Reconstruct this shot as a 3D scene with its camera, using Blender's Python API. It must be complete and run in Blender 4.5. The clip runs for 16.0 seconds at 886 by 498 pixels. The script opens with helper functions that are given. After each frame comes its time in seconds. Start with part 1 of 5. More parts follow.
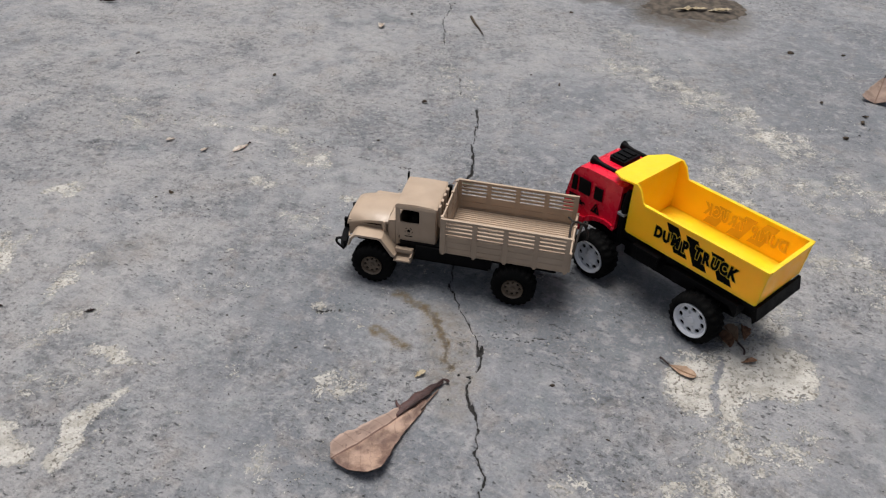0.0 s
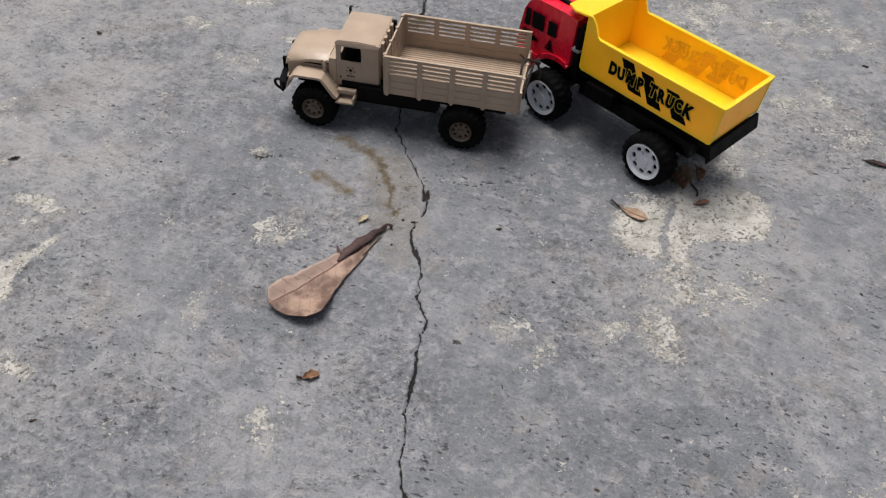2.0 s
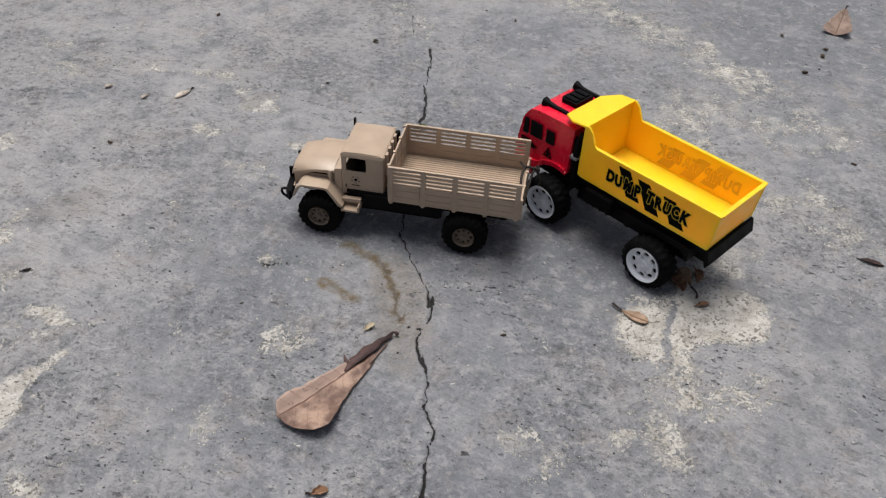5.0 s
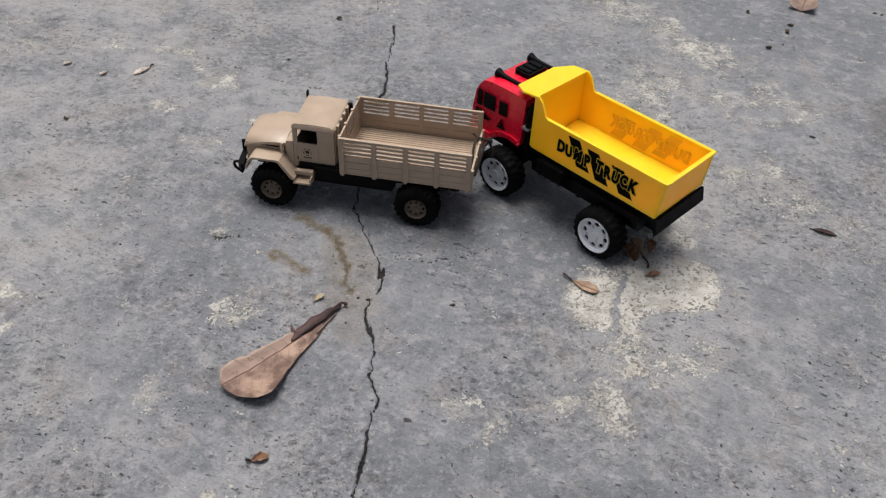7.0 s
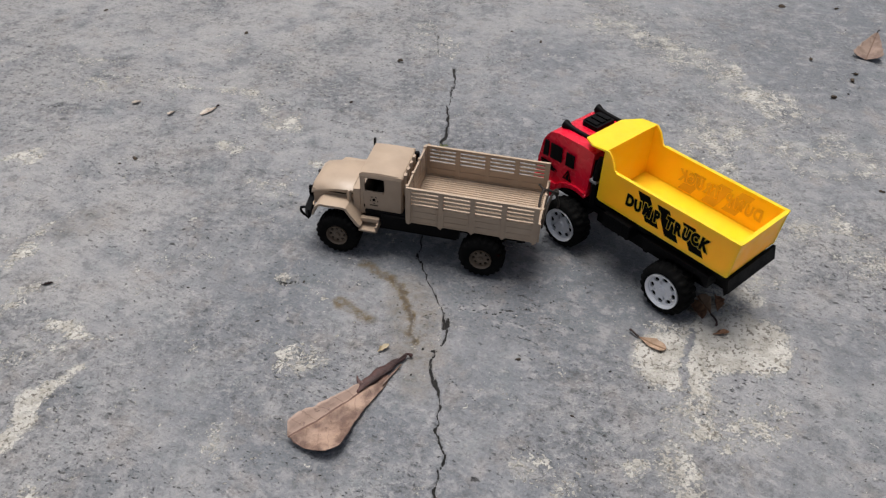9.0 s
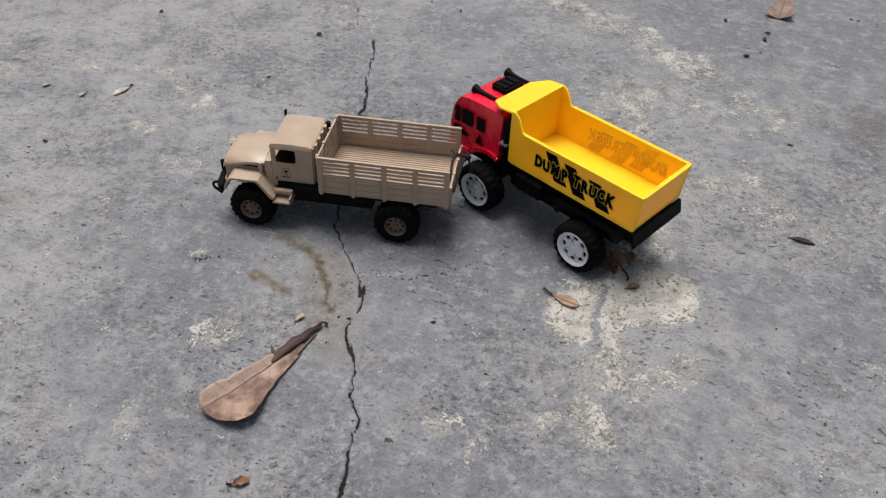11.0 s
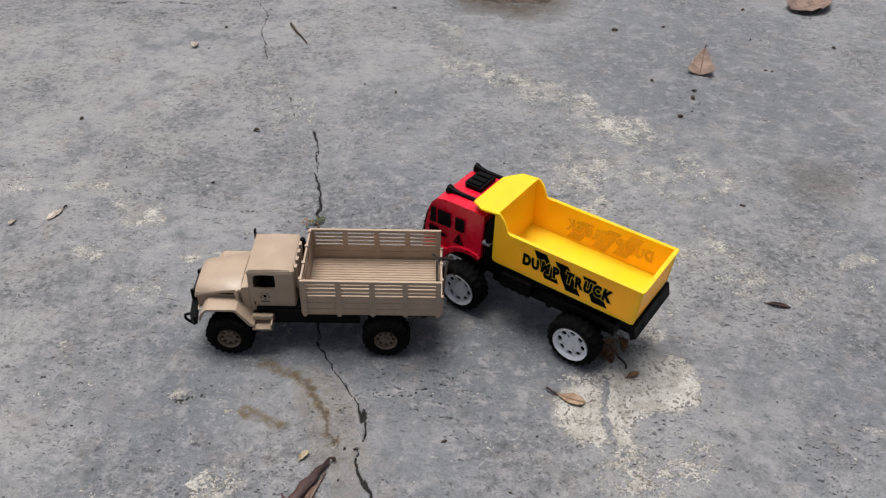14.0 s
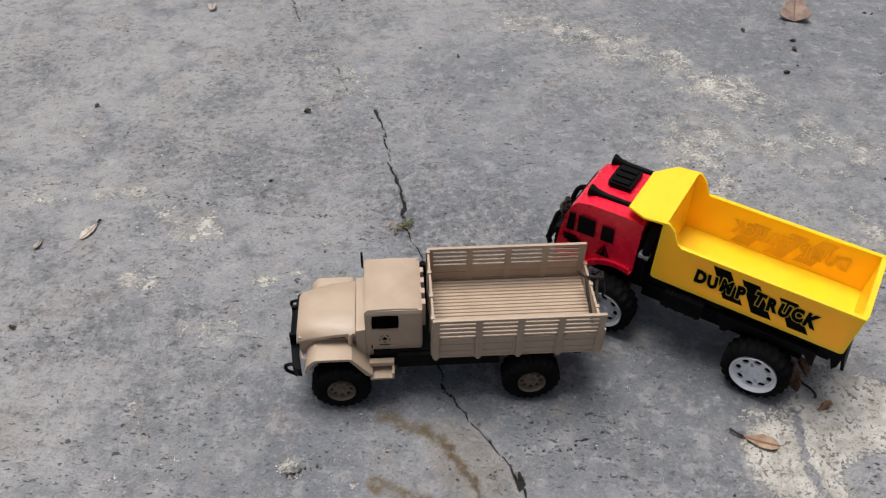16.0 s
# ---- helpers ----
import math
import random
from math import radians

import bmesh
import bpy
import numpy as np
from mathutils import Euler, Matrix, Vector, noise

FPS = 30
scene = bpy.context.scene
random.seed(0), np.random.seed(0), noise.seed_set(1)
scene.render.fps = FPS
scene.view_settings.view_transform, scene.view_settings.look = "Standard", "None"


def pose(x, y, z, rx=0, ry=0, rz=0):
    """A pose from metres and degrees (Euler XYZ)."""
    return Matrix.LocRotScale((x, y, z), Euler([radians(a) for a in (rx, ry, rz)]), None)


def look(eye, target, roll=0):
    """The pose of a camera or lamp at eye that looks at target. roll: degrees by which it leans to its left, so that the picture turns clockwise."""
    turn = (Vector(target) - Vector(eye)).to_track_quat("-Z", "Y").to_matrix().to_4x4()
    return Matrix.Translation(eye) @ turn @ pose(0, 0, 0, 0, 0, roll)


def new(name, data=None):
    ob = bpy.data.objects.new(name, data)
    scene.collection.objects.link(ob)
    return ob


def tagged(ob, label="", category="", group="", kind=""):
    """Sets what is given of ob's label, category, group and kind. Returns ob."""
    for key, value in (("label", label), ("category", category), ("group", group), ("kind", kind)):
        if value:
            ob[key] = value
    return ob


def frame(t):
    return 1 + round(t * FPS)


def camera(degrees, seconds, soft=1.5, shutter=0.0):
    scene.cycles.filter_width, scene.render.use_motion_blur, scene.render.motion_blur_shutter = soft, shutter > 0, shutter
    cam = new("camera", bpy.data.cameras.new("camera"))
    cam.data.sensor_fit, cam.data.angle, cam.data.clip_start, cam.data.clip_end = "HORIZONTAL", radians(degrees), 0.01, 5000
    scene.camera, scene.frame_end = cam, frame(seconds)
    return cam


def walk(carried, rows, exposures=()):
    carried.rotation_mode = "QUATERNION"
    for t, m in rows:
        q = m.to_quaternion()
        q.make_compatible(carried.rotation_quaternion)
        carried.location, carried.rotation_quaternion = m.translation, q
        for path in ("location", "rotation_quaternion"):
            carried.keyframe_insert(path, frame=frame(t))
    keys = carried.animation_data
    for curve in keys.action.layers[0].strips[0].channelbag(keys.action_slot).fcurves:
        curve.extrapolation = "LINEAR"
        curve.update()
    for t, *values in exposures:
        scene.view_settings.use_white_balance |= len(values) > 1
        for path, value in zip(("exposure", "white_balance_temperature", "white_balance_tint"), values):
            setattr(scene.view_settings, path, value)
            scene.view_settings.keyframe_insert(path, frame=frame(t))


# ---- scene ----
cam = camera(57.2, 16.0, soft=1.25)
PATH = [
    (0, (0.047, 0.161, 0.585), (0.101, 1.766, -0.608), 2.2),
    (0.5, (0.036, 0.161, 0.582), (-0.005, 1.736, -0.649), 2.3),
    (1, (0.033, 0.186, 0.567), (-0.019, 1.664, -0.78), 2.2),
    (1.5, (0.054, 0.186, 0.558), (0.033, 1.589, -0.868), 2.4),
    (2, (0.081, 0.173, 0.551), (0.194, 1.551, -0.894), 3.4),
    (2.5, (0.122, 0.158, 0.545), (0.33, 1.495, -0.927), 3.4),
    (3, (0.137, 0.151, 0.541), (0.388, 1.463, -0.948), 3.5),
    (3.5, (0.087, 0.175, 0.554), (0.302, 1.568, -0.865), 3.2),
    (4, (0.077, 0.175, 0.571), (0.271, 1.651, -0.765), 3.2),
    (4.2, (0.072, 0.18, 0.573), (0.252, 1.673, -0.745), 3.0),
    (6.3, (0.082, 0.188, 0.597), (0.157, 1.696, -0.716), 2.5),
    (6.5, (0.093, 0.183, 0.589), (0.172, 1.688, -0.725), 2.6),
    (7, (0.117, 0.171, 0.569), (0.252, 1.658, -0.761), 2.6),
    (7.5, (0.102, 0.174, 0.58), (0.283, 1.679, -0.724), 2.7),
    (8, (0.091, 0.181, 0.585), (0.239, 1.718, -0.687), 2.3),
    (8.2, (0.083, 0.191, 0.588), (0.202, 1.73, -0.684), 2.3),
    (10.3, (0.115, 0.192, 0.564), (0.145, 1.666, -0.787), 1.8),
    (10.5, (0.127, 0.188, 0.556), (0.208, 1.653, -0.804), 1.9),
    (11, (0.13, 0.176, 0.579), (0.284, 1.672, -0.74), 1.9),
    (11.5, (0.113, 0.186, 0.583), (0.27, 1.718, -0.694), 1.8),
    (12, (0.102, 0.189, 0.588), (0.231, 1.753, -0.652), 1.7),
    (12.5, (0.067, 0.201, 0.595), (0.142, 1.782, -0.628), 1.9),
    (13, (0.048, 0.222, 0.596), (0.129, 1.765, -0.674), 2.2),
    (13.5, (0.039, 0.242, 0.608), (0.243, 1.753, -0.686), 2.1),
    (14, (0.045, 0.258, 0.619), (0.456, 1.766, -0.628), 1.8),
    (14.5, (0.036, 0.326, 0.614), (0.572, 1.802, -0.625), 1.6),
    (15, (0.005, 0.383, 0.595), (0.489, 1.851, -0.674), 0.8),
    (15.5, (-0.029, 0.42, 0.582), (0.41, 1.876, -0.718), 1.1),
    (16, (-0.062, 0.464, 0.573), (0.404, 1.851, -0.79), 1.2),
]
walk(cam, [(t, look(eye, target, roll)) for t, eye, target, roll in PATH])

# ---- world, light, exposure ----
world = bpy.data.worlds.new("world")
scene.world = world
world.use_nodes = True
wn = world.node_tree
sky = wn.nodes.new("ShaderNodeTexSky")
sky.sky_type = "NISHITA"
sky.sun_disc = False
sky.sun_elevation, sky.sun_rotation = radians(76), radians(-20)
sky.air_density, sky.dust_density, sky.ozone_density = 1.0, 6.0, 0.6
haze = wn.nodes.new("ShaderNodeHueSaturation")
haze.inputs["Saturation"].default_value = 0.66
wn.links.new(sky.outputs[0], haze.inputs["Color"])
wn.links.new(haze.outputs[0], wn.nodes["Background"].inputs[0])
wn.nodes["Background"].inputs[1].default_value = 0.094
sun = new("overcast_sun", bpy.data.lights.new("overcast_sun", "SUN"))
sun.data.energy, sun.data.angle, sun.data.color = 3.05, radians(32), (1.0, 0.985, 0.972)
sun.matrix_world = look((-0.22, 0.6, 2.6), (0, 0, 0))


# ---- materials ----
class Nodes:
    """A short hand for building one node material."""

    def __init__(self, name):
        self.mat = bpy.data.materials.new(name)
        self.mat.use_nodes = True
        self.tree = self.mat.node_tree
        self.bsdf = self.tree.nodes["Principled BSDF"]
        self.place = self.add("ShaderNodeTexCoord").outputs["Object"]

    def add(self, kind):
        return self.tree.nodes.new(kind)

    def put(self, socket, value):
        if isinstance(value, bpy.types.NodeSocket):
            self.tree.links.new(value, socket)
        elif isinstance(value, tuple) and len(value) == 3 and socket.type == "RGBA":
            socket.default_value = (*value, 1)
        else:
            socket.default_value = value

    def scaled(self, sx, sy, sz, turn=0.0):
        node = self.add("ShaderNodeMapping")
        self.put(node.inputs["Vector"], self.place)
        node.vector_type = "TEXTURE"
        node.inputs["Scale"].default_value = (1 / sx, 1 / sy, 1 / sz)
        node.inputs["Rotation"].default_value = (0, 0, turn)
        return node.outputs[0]

    def noise(self, scale, detail=3.0, rough=0.55, vector=None):
        node = self.add("ShaderNodeTexNoise")
        self.put(node.inputs["Vector"], vector or self.place)
        node.inputs["Scale"].default_value, node.inputs["Detail"].default_value = scale, detail
        node.inputs["Roughness"].default_value = rough
        return node.outputs["Fac"]

    def cells(self, scale, vector=None):
        node = self.add("ShaderNodeTexVoronoi")
        self.put(node.inputs["Vector"], vector or self.place)
        node.inputs["Scale"].default_value = scale
        return node.outputs["Distance"]

    def math(self, op, a, b=0.0, c=0.0):
        node = self.add("ShaderNodeMath")
        node.operation = op
        for socket, value in zip(node.inputs, (a, b, c)):
            self.put(socket, value)
        return node.outputs[0]

    def step(self, value, low, high, to_low=0.0, to_high=1.0):
        node = self.add("ShaderNodeMapRange")
        node.interpolation_type = "SMOOTHSTEP"
        for key, v in (("Value", value), ("From Min", low), ("From Max", high), ("To Min", to_low), ("To Max", to_high)):
            self.put(node.inputs[key], v)
        return node.outputs[0]

    def mix(self, fac, a, b, blend="MIX"):
        node = self.add("ShaderNodeMix")
        node.data_type, node.blend_type = "RGBA", blend
        self.put(node.inputs[0], fac)
        self.put(node.inputs[6], a)
        self.put(node.inputs[7], b)
        return node.outputs[2]

    def attribute(self, name):
        node = self.add("ShaderNodeAttribute")
        node.attribute_name = name
        return node.outputs["Fac"]

    def bump(self, height, distance, strength=1.0):
        node = self.add("ShaderNodeBump")
        node.inputs["Distance"].default_value, node.inputs["Strength"].default_value = distance, strength
        self.put(node.inputs["Height"], height)
        self.put(self.bsdf.inputs["Normal"], node.outputs[0])

    def done(self, colour, rough=0.6, metal=0.0, gloss=0.5):
        self.put(self.bsdf.inputs["Base Color"], colour)
        self.put(self.bsdf.inputs["Roughness"], rough)
        self.bsdf.inputs["Metallic"].default_value = metal
        self.bsdf.inputs["Specular IOR Level"].default_value = gloss
        return self.mat


def plastic(name, colour, rough=0.4, dust=0.18, worn=0.12, gloss=0.5):
    n = Nodes(name)
    tone = n.noise(35, 4)
    dark = tuple(c * (1 - worn) for c in colour)
    light = tuple(min(1, c * (1 + worn * 0.6)) for c in colour)
    base = n.mix(n.step(tone, 0.35, 0.65), dark, light)
    specks = n.step(n.noise(900, 2, 0.7), 0.6, 0.75, 0, dust)
    smear = n.math("MULTIPLY", n.step(n.noise(60, 5, 0.65), 0.45, 0.75), dust)
    base = n.mix(n.math("MAXIMUM", specks, smear), base, (0.33, 0.31, 0.27))
    n.bump(n.noise(1400, 2), 0.00006)
    return n.done(base, n.step(n.noise(80, 4), 0.3, 0.7, rough - 0.08, rough + 0.1), gloss=gloss)


TAN = plastic("tan_plastic", (0.398, 0.3, 0.217), 0.4, 0.05, 0.07, 0.5)
YELLOW = plastic("yellow_plastic", (0.99, 0.575, 0.012), 0.36, 0.012, 0.02)
SKIN = YELLOW.node_tree.nodes["Principled BSDF"].inputs
SKIN["Subsurface Weight"].default_value, SKIN["Subsurface Scale"].default_value = 0.6, 0.006
SKIN["Subsurface Radius"].default_value = (1.0, 0.7, 0.1)
OCHRE = plastic("ochre_show_through", (0.66, 0.37, 0.012), 0.45, 0.0, 0.1)
RED = plastic("red_plastic", (0.68, 0.006, 0.03), 0.26, 0.015, 0.06)
BLACK = plastic("black_plastic", (0.004, 0.004, 0.0045), 0.5, 0.004, 0.3, 0.06)
GLASSY = plastic("black_window_plastic", (0.003, 0.003, 0.0035), 0.35, 0.004, 0.2, 0.06)
RUBBER = plastic("tyre_rubber", (0.005, 0.005, 0.005), 0.75, 0.008, 0.3, 0.05)
WHITE = plastic("white_rim_plastic", (0.7, 0.71, 0.74), 0.42, 0.08, 0.05)
BROWNRIM = plastic("brown_rim_plastic", (0.115, 0.082, 0.055), 0.5, 0.1, 0.2)
INK = plastic("black_print", (0.003, 0.003, 0.003), 0.65, 0.002, 0.2, 0.03)
CHROME = plastic("grey_metal", (0.3, 0.3, 0.31), 0.35, 0.1, 0.2)


def concrete():
    n = Nodes("weathered_concrete")
    warm, pale, stain = n.attribute("warm"), n.attribute("pale"), n.attribute("stain")
    soil, crack, slate = n.attribute("soil"), n.attribute("crack"), n.attribute("slate")
    drift = n.noise(3.4, 4, 0.55)
    cloud = n.noise(14, 5, 0.6)
    mottle = n.noise(46, 5, 0.68)
    chips = n.noise(125, 4, 0.7)
    grain = n.noise(330, 4, 0.75)
    fine = n.noise(900, 3, 0.7)
    stroke = n.noise(1.0, 4, 0.7, n.scaled(16, 90, 60, -0.55))
    # some of the skin is trowelled smooth, some is worn open
    worn = n.step(n.noise(5.2, 4, 0.6), 0.4, 0.6, 0.25, 1.0)
    worn = n.math("MULTIPLY", worn, n.math("SUBTRACT", 1.0, n.math("MULTIPLY", slate, 0.7)))
    base = n.mix(n.step(drift, 0.38, 0.62), (0.248, 0.262, 0.277), (0.35, 0.356, 0.36))
    base = n.mix(n.math("MULTIPLY", slate, 0.85), base, (0.185, 0.2, 0.215))
    base = n.mix(n.math("MULTIPLY", warm, n.step(cloud, 0.36, 0.6, 0.35, 0.9)), base, (0.45, 0.442, 0.424))
    base = n.mix(n.step(cloud, 0.52, 0.66, 0, 0.42), base, (0.43, 0.425, 0.41))
    base = n.mix(n.step(cloud, 0.48, 0.34, 0, 0.5), base, (0.19, 0.203, 0.213))
    tint = n.noise(21, 5, 0.68)
    base = n.mix(n.step(tint, 0.53, 0.67, 0, 0.4), base, (0.36, 0.318, 0.275))
    base = n.mix(n.step(tint, 0.46, 0.34, 0, 0.3), base, (0.23, 0.268, 0.27))
    base = n.mix(n.step(mottle, 0.53, 0.63, 0, 0.44), base, (0.5, 0.49, 0.47))
    base = n.mix(n.step(mottle, 0.47, 0.37, 0, 0.46), base, (0.155, 0.162, 0.166))
    base = n.mix(n.step(stroke, 0.56, 0.68, 0, 0.3), base, (0.47, 0.462, 0.448))
    base = n.mix(n.step(stroke, 0.44, 0.34, 0, 0.28), base, (0.15, 0.156, 0.16))
    base = n.mix(n.math("MULTIPLY", n.step(chips, 0.54, 0.62), n.math("MULTIPLY", worn, 0.62)), base, (0.54, 0.527, 0.5))
    base = n.mix(n.math("MULTIPLY", n.step(chips, 0.45, 0.37), n.math("MULTIPLY", worn, 0.68)), base, (0.115, 0.115, 0.113))
    base = n.mix(n.step(grain, 0.54, 0.66, 0, 0.36), base, (0.5, 0.488, 0.465))
    base = n.mix(n.step(grain, 0.46, 0.35, 0, 0.38), base, (0.11, 0.113, 0.115))
    # dark pits and flecks, drawn out along the trowel strokes and gathered in drifts
    gather = n.step(n.noise(8, 4), 0.58, 0.4, 0.04, 1.0)
    flecks = n.math("MULTIPLY", n.step(n.noise(1.0, 3, 0.65, n.scaled(95, 185, 120, -0.35)), 0.375, 0.325), gather)
    base = n.mix(n.math("MULTIPLY", flecks, 0.72), base, (0.05, 0.05, 0.049))
    specks = n.math("MULTIPLY", n.step(n.noise(1.0, 2, 0.6, n.scaled(210, 330, 250, -0.5)), 0.35, 0.3), n.step(n.noise(11, 4), 0.42, 0.62, 0.05, 1.0))
    base = n.mix(n.math("MULTIPLY", specks, 0.9), base, (0.045, 0.045, 0.045))
    # loose pale scabs
    scab = n.math("MULTIPLY", n.step(n.noise(1.0, 4, 0.7, n.scaled(58, 96, 80, -0.5)), 0.645, 0.7), n.step(n.noise(7, 3), 0.45, 0.62))
    base = n.mix(n.math("MULTIPLY", scab, 0.75), base, (0.62, 0.6, 0.56))
    base = n.mix(1.0, base, (0.71, 0.704, 0.724), "MULTIPLY")
    # old whitewash: a thin veil, and flaking skin where it is thicker
    veil = n.math("MULTIPLY", n.step(pale, 0.2, 0.62), n.step(mottle, 0.4, 0.6, 0.05, 0.6))
    base = n.mix(veil, base, (0.42, 0.408, 0.385))
    field = n.math("ADD", pale, n.math("MULTIPLY", n.math("SUBTRACT", n.noise(70, 5, 0.72), 0.5), 1.5))
    field = n.math("ADD", field, n.math("MULTIPLY", n.math("SUBTRACT", n.noise(26, 4, 0.65), 0.5), 1.5))
    field = n.math("ADD", field, n.math("MULTIPLY", n.math("SUBTRACT", n.noise(300, 3, 0.7), 0.5), 1.9))
    flake = n.step(field, 0.52, 0.62)
    chalk = n.mix(n.step(n.noise(55, 4), 0.4, 0.6), (0.43, 0.405, 0.357), (0.56, 0.535, 0.487))
    base = n.mix(n.math("MULTIPLY", flake, 0.9), base, chalk)
    pinholes = n.math("MULTIPLY", n.step(n.noise(240, 3, 0.65), 0.46, 0.4), n.step(n.noise(40, 3), 0.36, 0.6, 0.35, 1.0))
    base = n.mix(n.math("MULTIPLY", pinholes, n.math("MULTIPLY", flake, 0.85)), base, (0.13, 0.112, 0.09))
    base = n.mix(n.math("MULTIPLY", stain, n.step(chips, 0.38, 0.6, 0.35, 1.0)), base, (0.115, 0.08, 0.036))
    base = n.mix(n.math("MULTIPLY", soil, n.step(mottle, 0.3, 0.55, 0.45, 1.0)), base, (0.085, 0.068, 0.05))
    broken = n.math("ADD", crack, n.math("MULTIPLY", n.math("SUBTRACT", n.noise(240, 3, 0.7), 0.5), n.step(crack, 0.08, 0.4, 0, 1.9)))
    base = n.mix(n.step(broken, 0.36, 0.62), base, (0.016, 0.015, 0.014))
    height = n.math("ADD", n.math("MULTIPLY", mottle, 0.9), n.math("MULTIPLY", n.math("MULTIPLY", chips, worn), 1.5))
    height = n.math("ADD", height, n.math("MULTIPLY", grain, 0.3))
    height = n.math("ADD", height, n.math("MULTIPLY", fine, 0.06))
    height = n.math("ADD", height, n.math("MULTIPLY", stroke, 0.6))
    height = n.math("ADD", height, n.math("MULTIPLY", n.math("ADD", flake, scab), 0.25))
    height = n.math("SUBTRACT", height, n.math("MULTIPLY", n.math("ADD", flecks, specks), 0.6))
    n.bump(height, 0.0046, 1.0)
    return n.done(base, n.step(grain, 0.3, 0.7, 0.7, 0.9), gloss=0.3)


def dry_leaf(name, light, dark, rib, far_side=None):
    """Object space: x along the midrib, y across."""
    n = Nodes(name)
    split = n.add("ShaderNodeSeparateXYZ")
    n.put(split.inputs[0], n.place)
    x, y = split.outputs[0], split.outputs[1]
    side = n.math("ABSOLUTE", y)
    base = n.mix(n.step(n.noise(38, 5, 0.6), 0.38, 0.62), dark, light)
    if far_side:
        base = n.mix(n.step(n.math("ADD", y, n.math("MULTIPLY", n.noise(90, 3), 0.004)), 0.003, 0.0005, 0, 0.75), base, far_side)
    base = n.mix(n.step(n.noise(130, 4, 0.7), 0.55, 0.72, 0, 0.6), base, tuple(c * 0.45 for c in dark))
    along = n.math("ADD", n.math("SUBTRACT", x, n.math("MULTIPLY", side, 0.8)), n.math("MULTIPLY", n.noise(60, 2), 0.012))
    wave = n.math("SINE", n.math("MULTIPLY", along, 480))
    vein = n.math("MAXIMUM", n.step(wave, 0.93, 1.0, 0, 0.25), n.step(side, 0.0013, 0.0006))
    base = n.mix(vein, base, rib)
    n.bump(n.math("ADD", n.noise(160, 4), n.math("MULTIPLY", vein, 0.6)), 0.0012)
    return n.done(base, 0.6, gloss=0.35)


CONCRETE = concrete()
LEAF = dry_leaf("brown_dry_leaf", (0.365, 0.247, 0.182), (0.128, 0.076, 0.057), (0.12, 0.065, 0.05), (0.41, 0.297, 0.24))
LEAF_DARK = dry_leaf("dark_curled_leaf", (0.075, 0.034, 0.03), (0.032, 0.016, 0.015), (0.025, 0.014, 0.012))
LEAF_PALE = dry_leaf("pale_dry_leaf", (0.28, 0.2, 0.155), (0.165, 0.11, 0.085), (0.14, 0.085, 0.06))
LEAF_WHITE = dry_leaf("bleached_leaf", (0.58, 0.52, 0.45), (0.44, 0.37, 0.31), (0.3, 0.23, 0.18))
LEAF_SMALL = dry_leaf("tawny_leaf", (0.4, 0.28, 0.19), (0.26, 0.17, 0.11), (0.16, 0.09, 0.05))


def plain(name, a, b, scale=200, rough=0.8):
    n = Nodes(name)
    n.bump(n.noise(scale * 3, 3), 0.0006)
    return n.done(n.mix(n.step(n.noise(scale, 4), 0.35, 0.65), a, b), rough, gloss=0.3)


SEED = plain("dark_seed", (0.03, 0.022, 0.016), (0.08, 0.055, 0.035))
SHELL = plain("brown_husk", (0.2, 0.11, 0.06), (0.36, 0.24, 0.14))
HUSK = plain("pale_husk", (0.32, 0.25, 0.15), (0.48, 0.41, 0.29))
BARK = plain("dry_pod", (0.12, 0.06, 0.035), (0.3, 0.17, 0.1))
GRIT = plain("dark_grit", (0.03, 0.028, 0.026), (0.09, 0.08, 0.07), 60)
CRUMB = plain("pale_crumb", (0.36, 0.34, 0.3), (0.58, 0.55, 0.48), 60)
CORD = plain("black_cord", (0.012, 0.01, 0.009), (0.045, 0.036, 0.03), 900, 0.85)
WEED = plain("weed_leaf", (0.05, 0.075, 0.02), (0.13, 0.13, 0.06), 120)
EARTH = plain("damp_earth", (0.035, 0.028, 0.022), (0.1, 0.08, 0.06), 60)


# ---- mesh helpers ----
def part(name, bm, material, parent=None, label="", smooth=True, soft=0.0):
    """Links a bmesh as one mesh object under a thing or a part."""
    if soft:
        sharp = [e for e in bm.edges if len(e.link_faces) == 2 and e.calc_face_angle(0) > 0.5]
        bmesh.ops.bevel(bm, geom=sharp, offset=soft, segments=2, profile=0.5, affect="EDGES", clamp_overlap=True)
    bmesh.ops.recalc_face_normals(bm, faces=bm.faces[:])
    mesh = bpy.data.meshes.new(name)
    bm.to_mesh(mesh)
    bm.free()
    mesh.materials.append(material)
    if smooth:
        for p in mesh.polygons:
            p.use_smooth = True
        mesh.set_sharp_from_angle(angle=radians(38))
    ob = new(name, mesh)
    ob.parent = parent
    return tagged(ob, label)


def again(ob, parent, place=(0, 0, 0), turn=0.0):
    """A repeat of a part on the same mesh."""
    o = new(ob.name.split(".")[0], ob.data)
    o.parent = parent
    o.location, o.rotation_euler = place, (0, 0, turn)
    return o


def thing(name, label, category, m, group=""):
    ob = new(name)
    ob.empty_display_size = 0.02
    ob.matrix_world = m
    return tagged(ob, label, category, group)


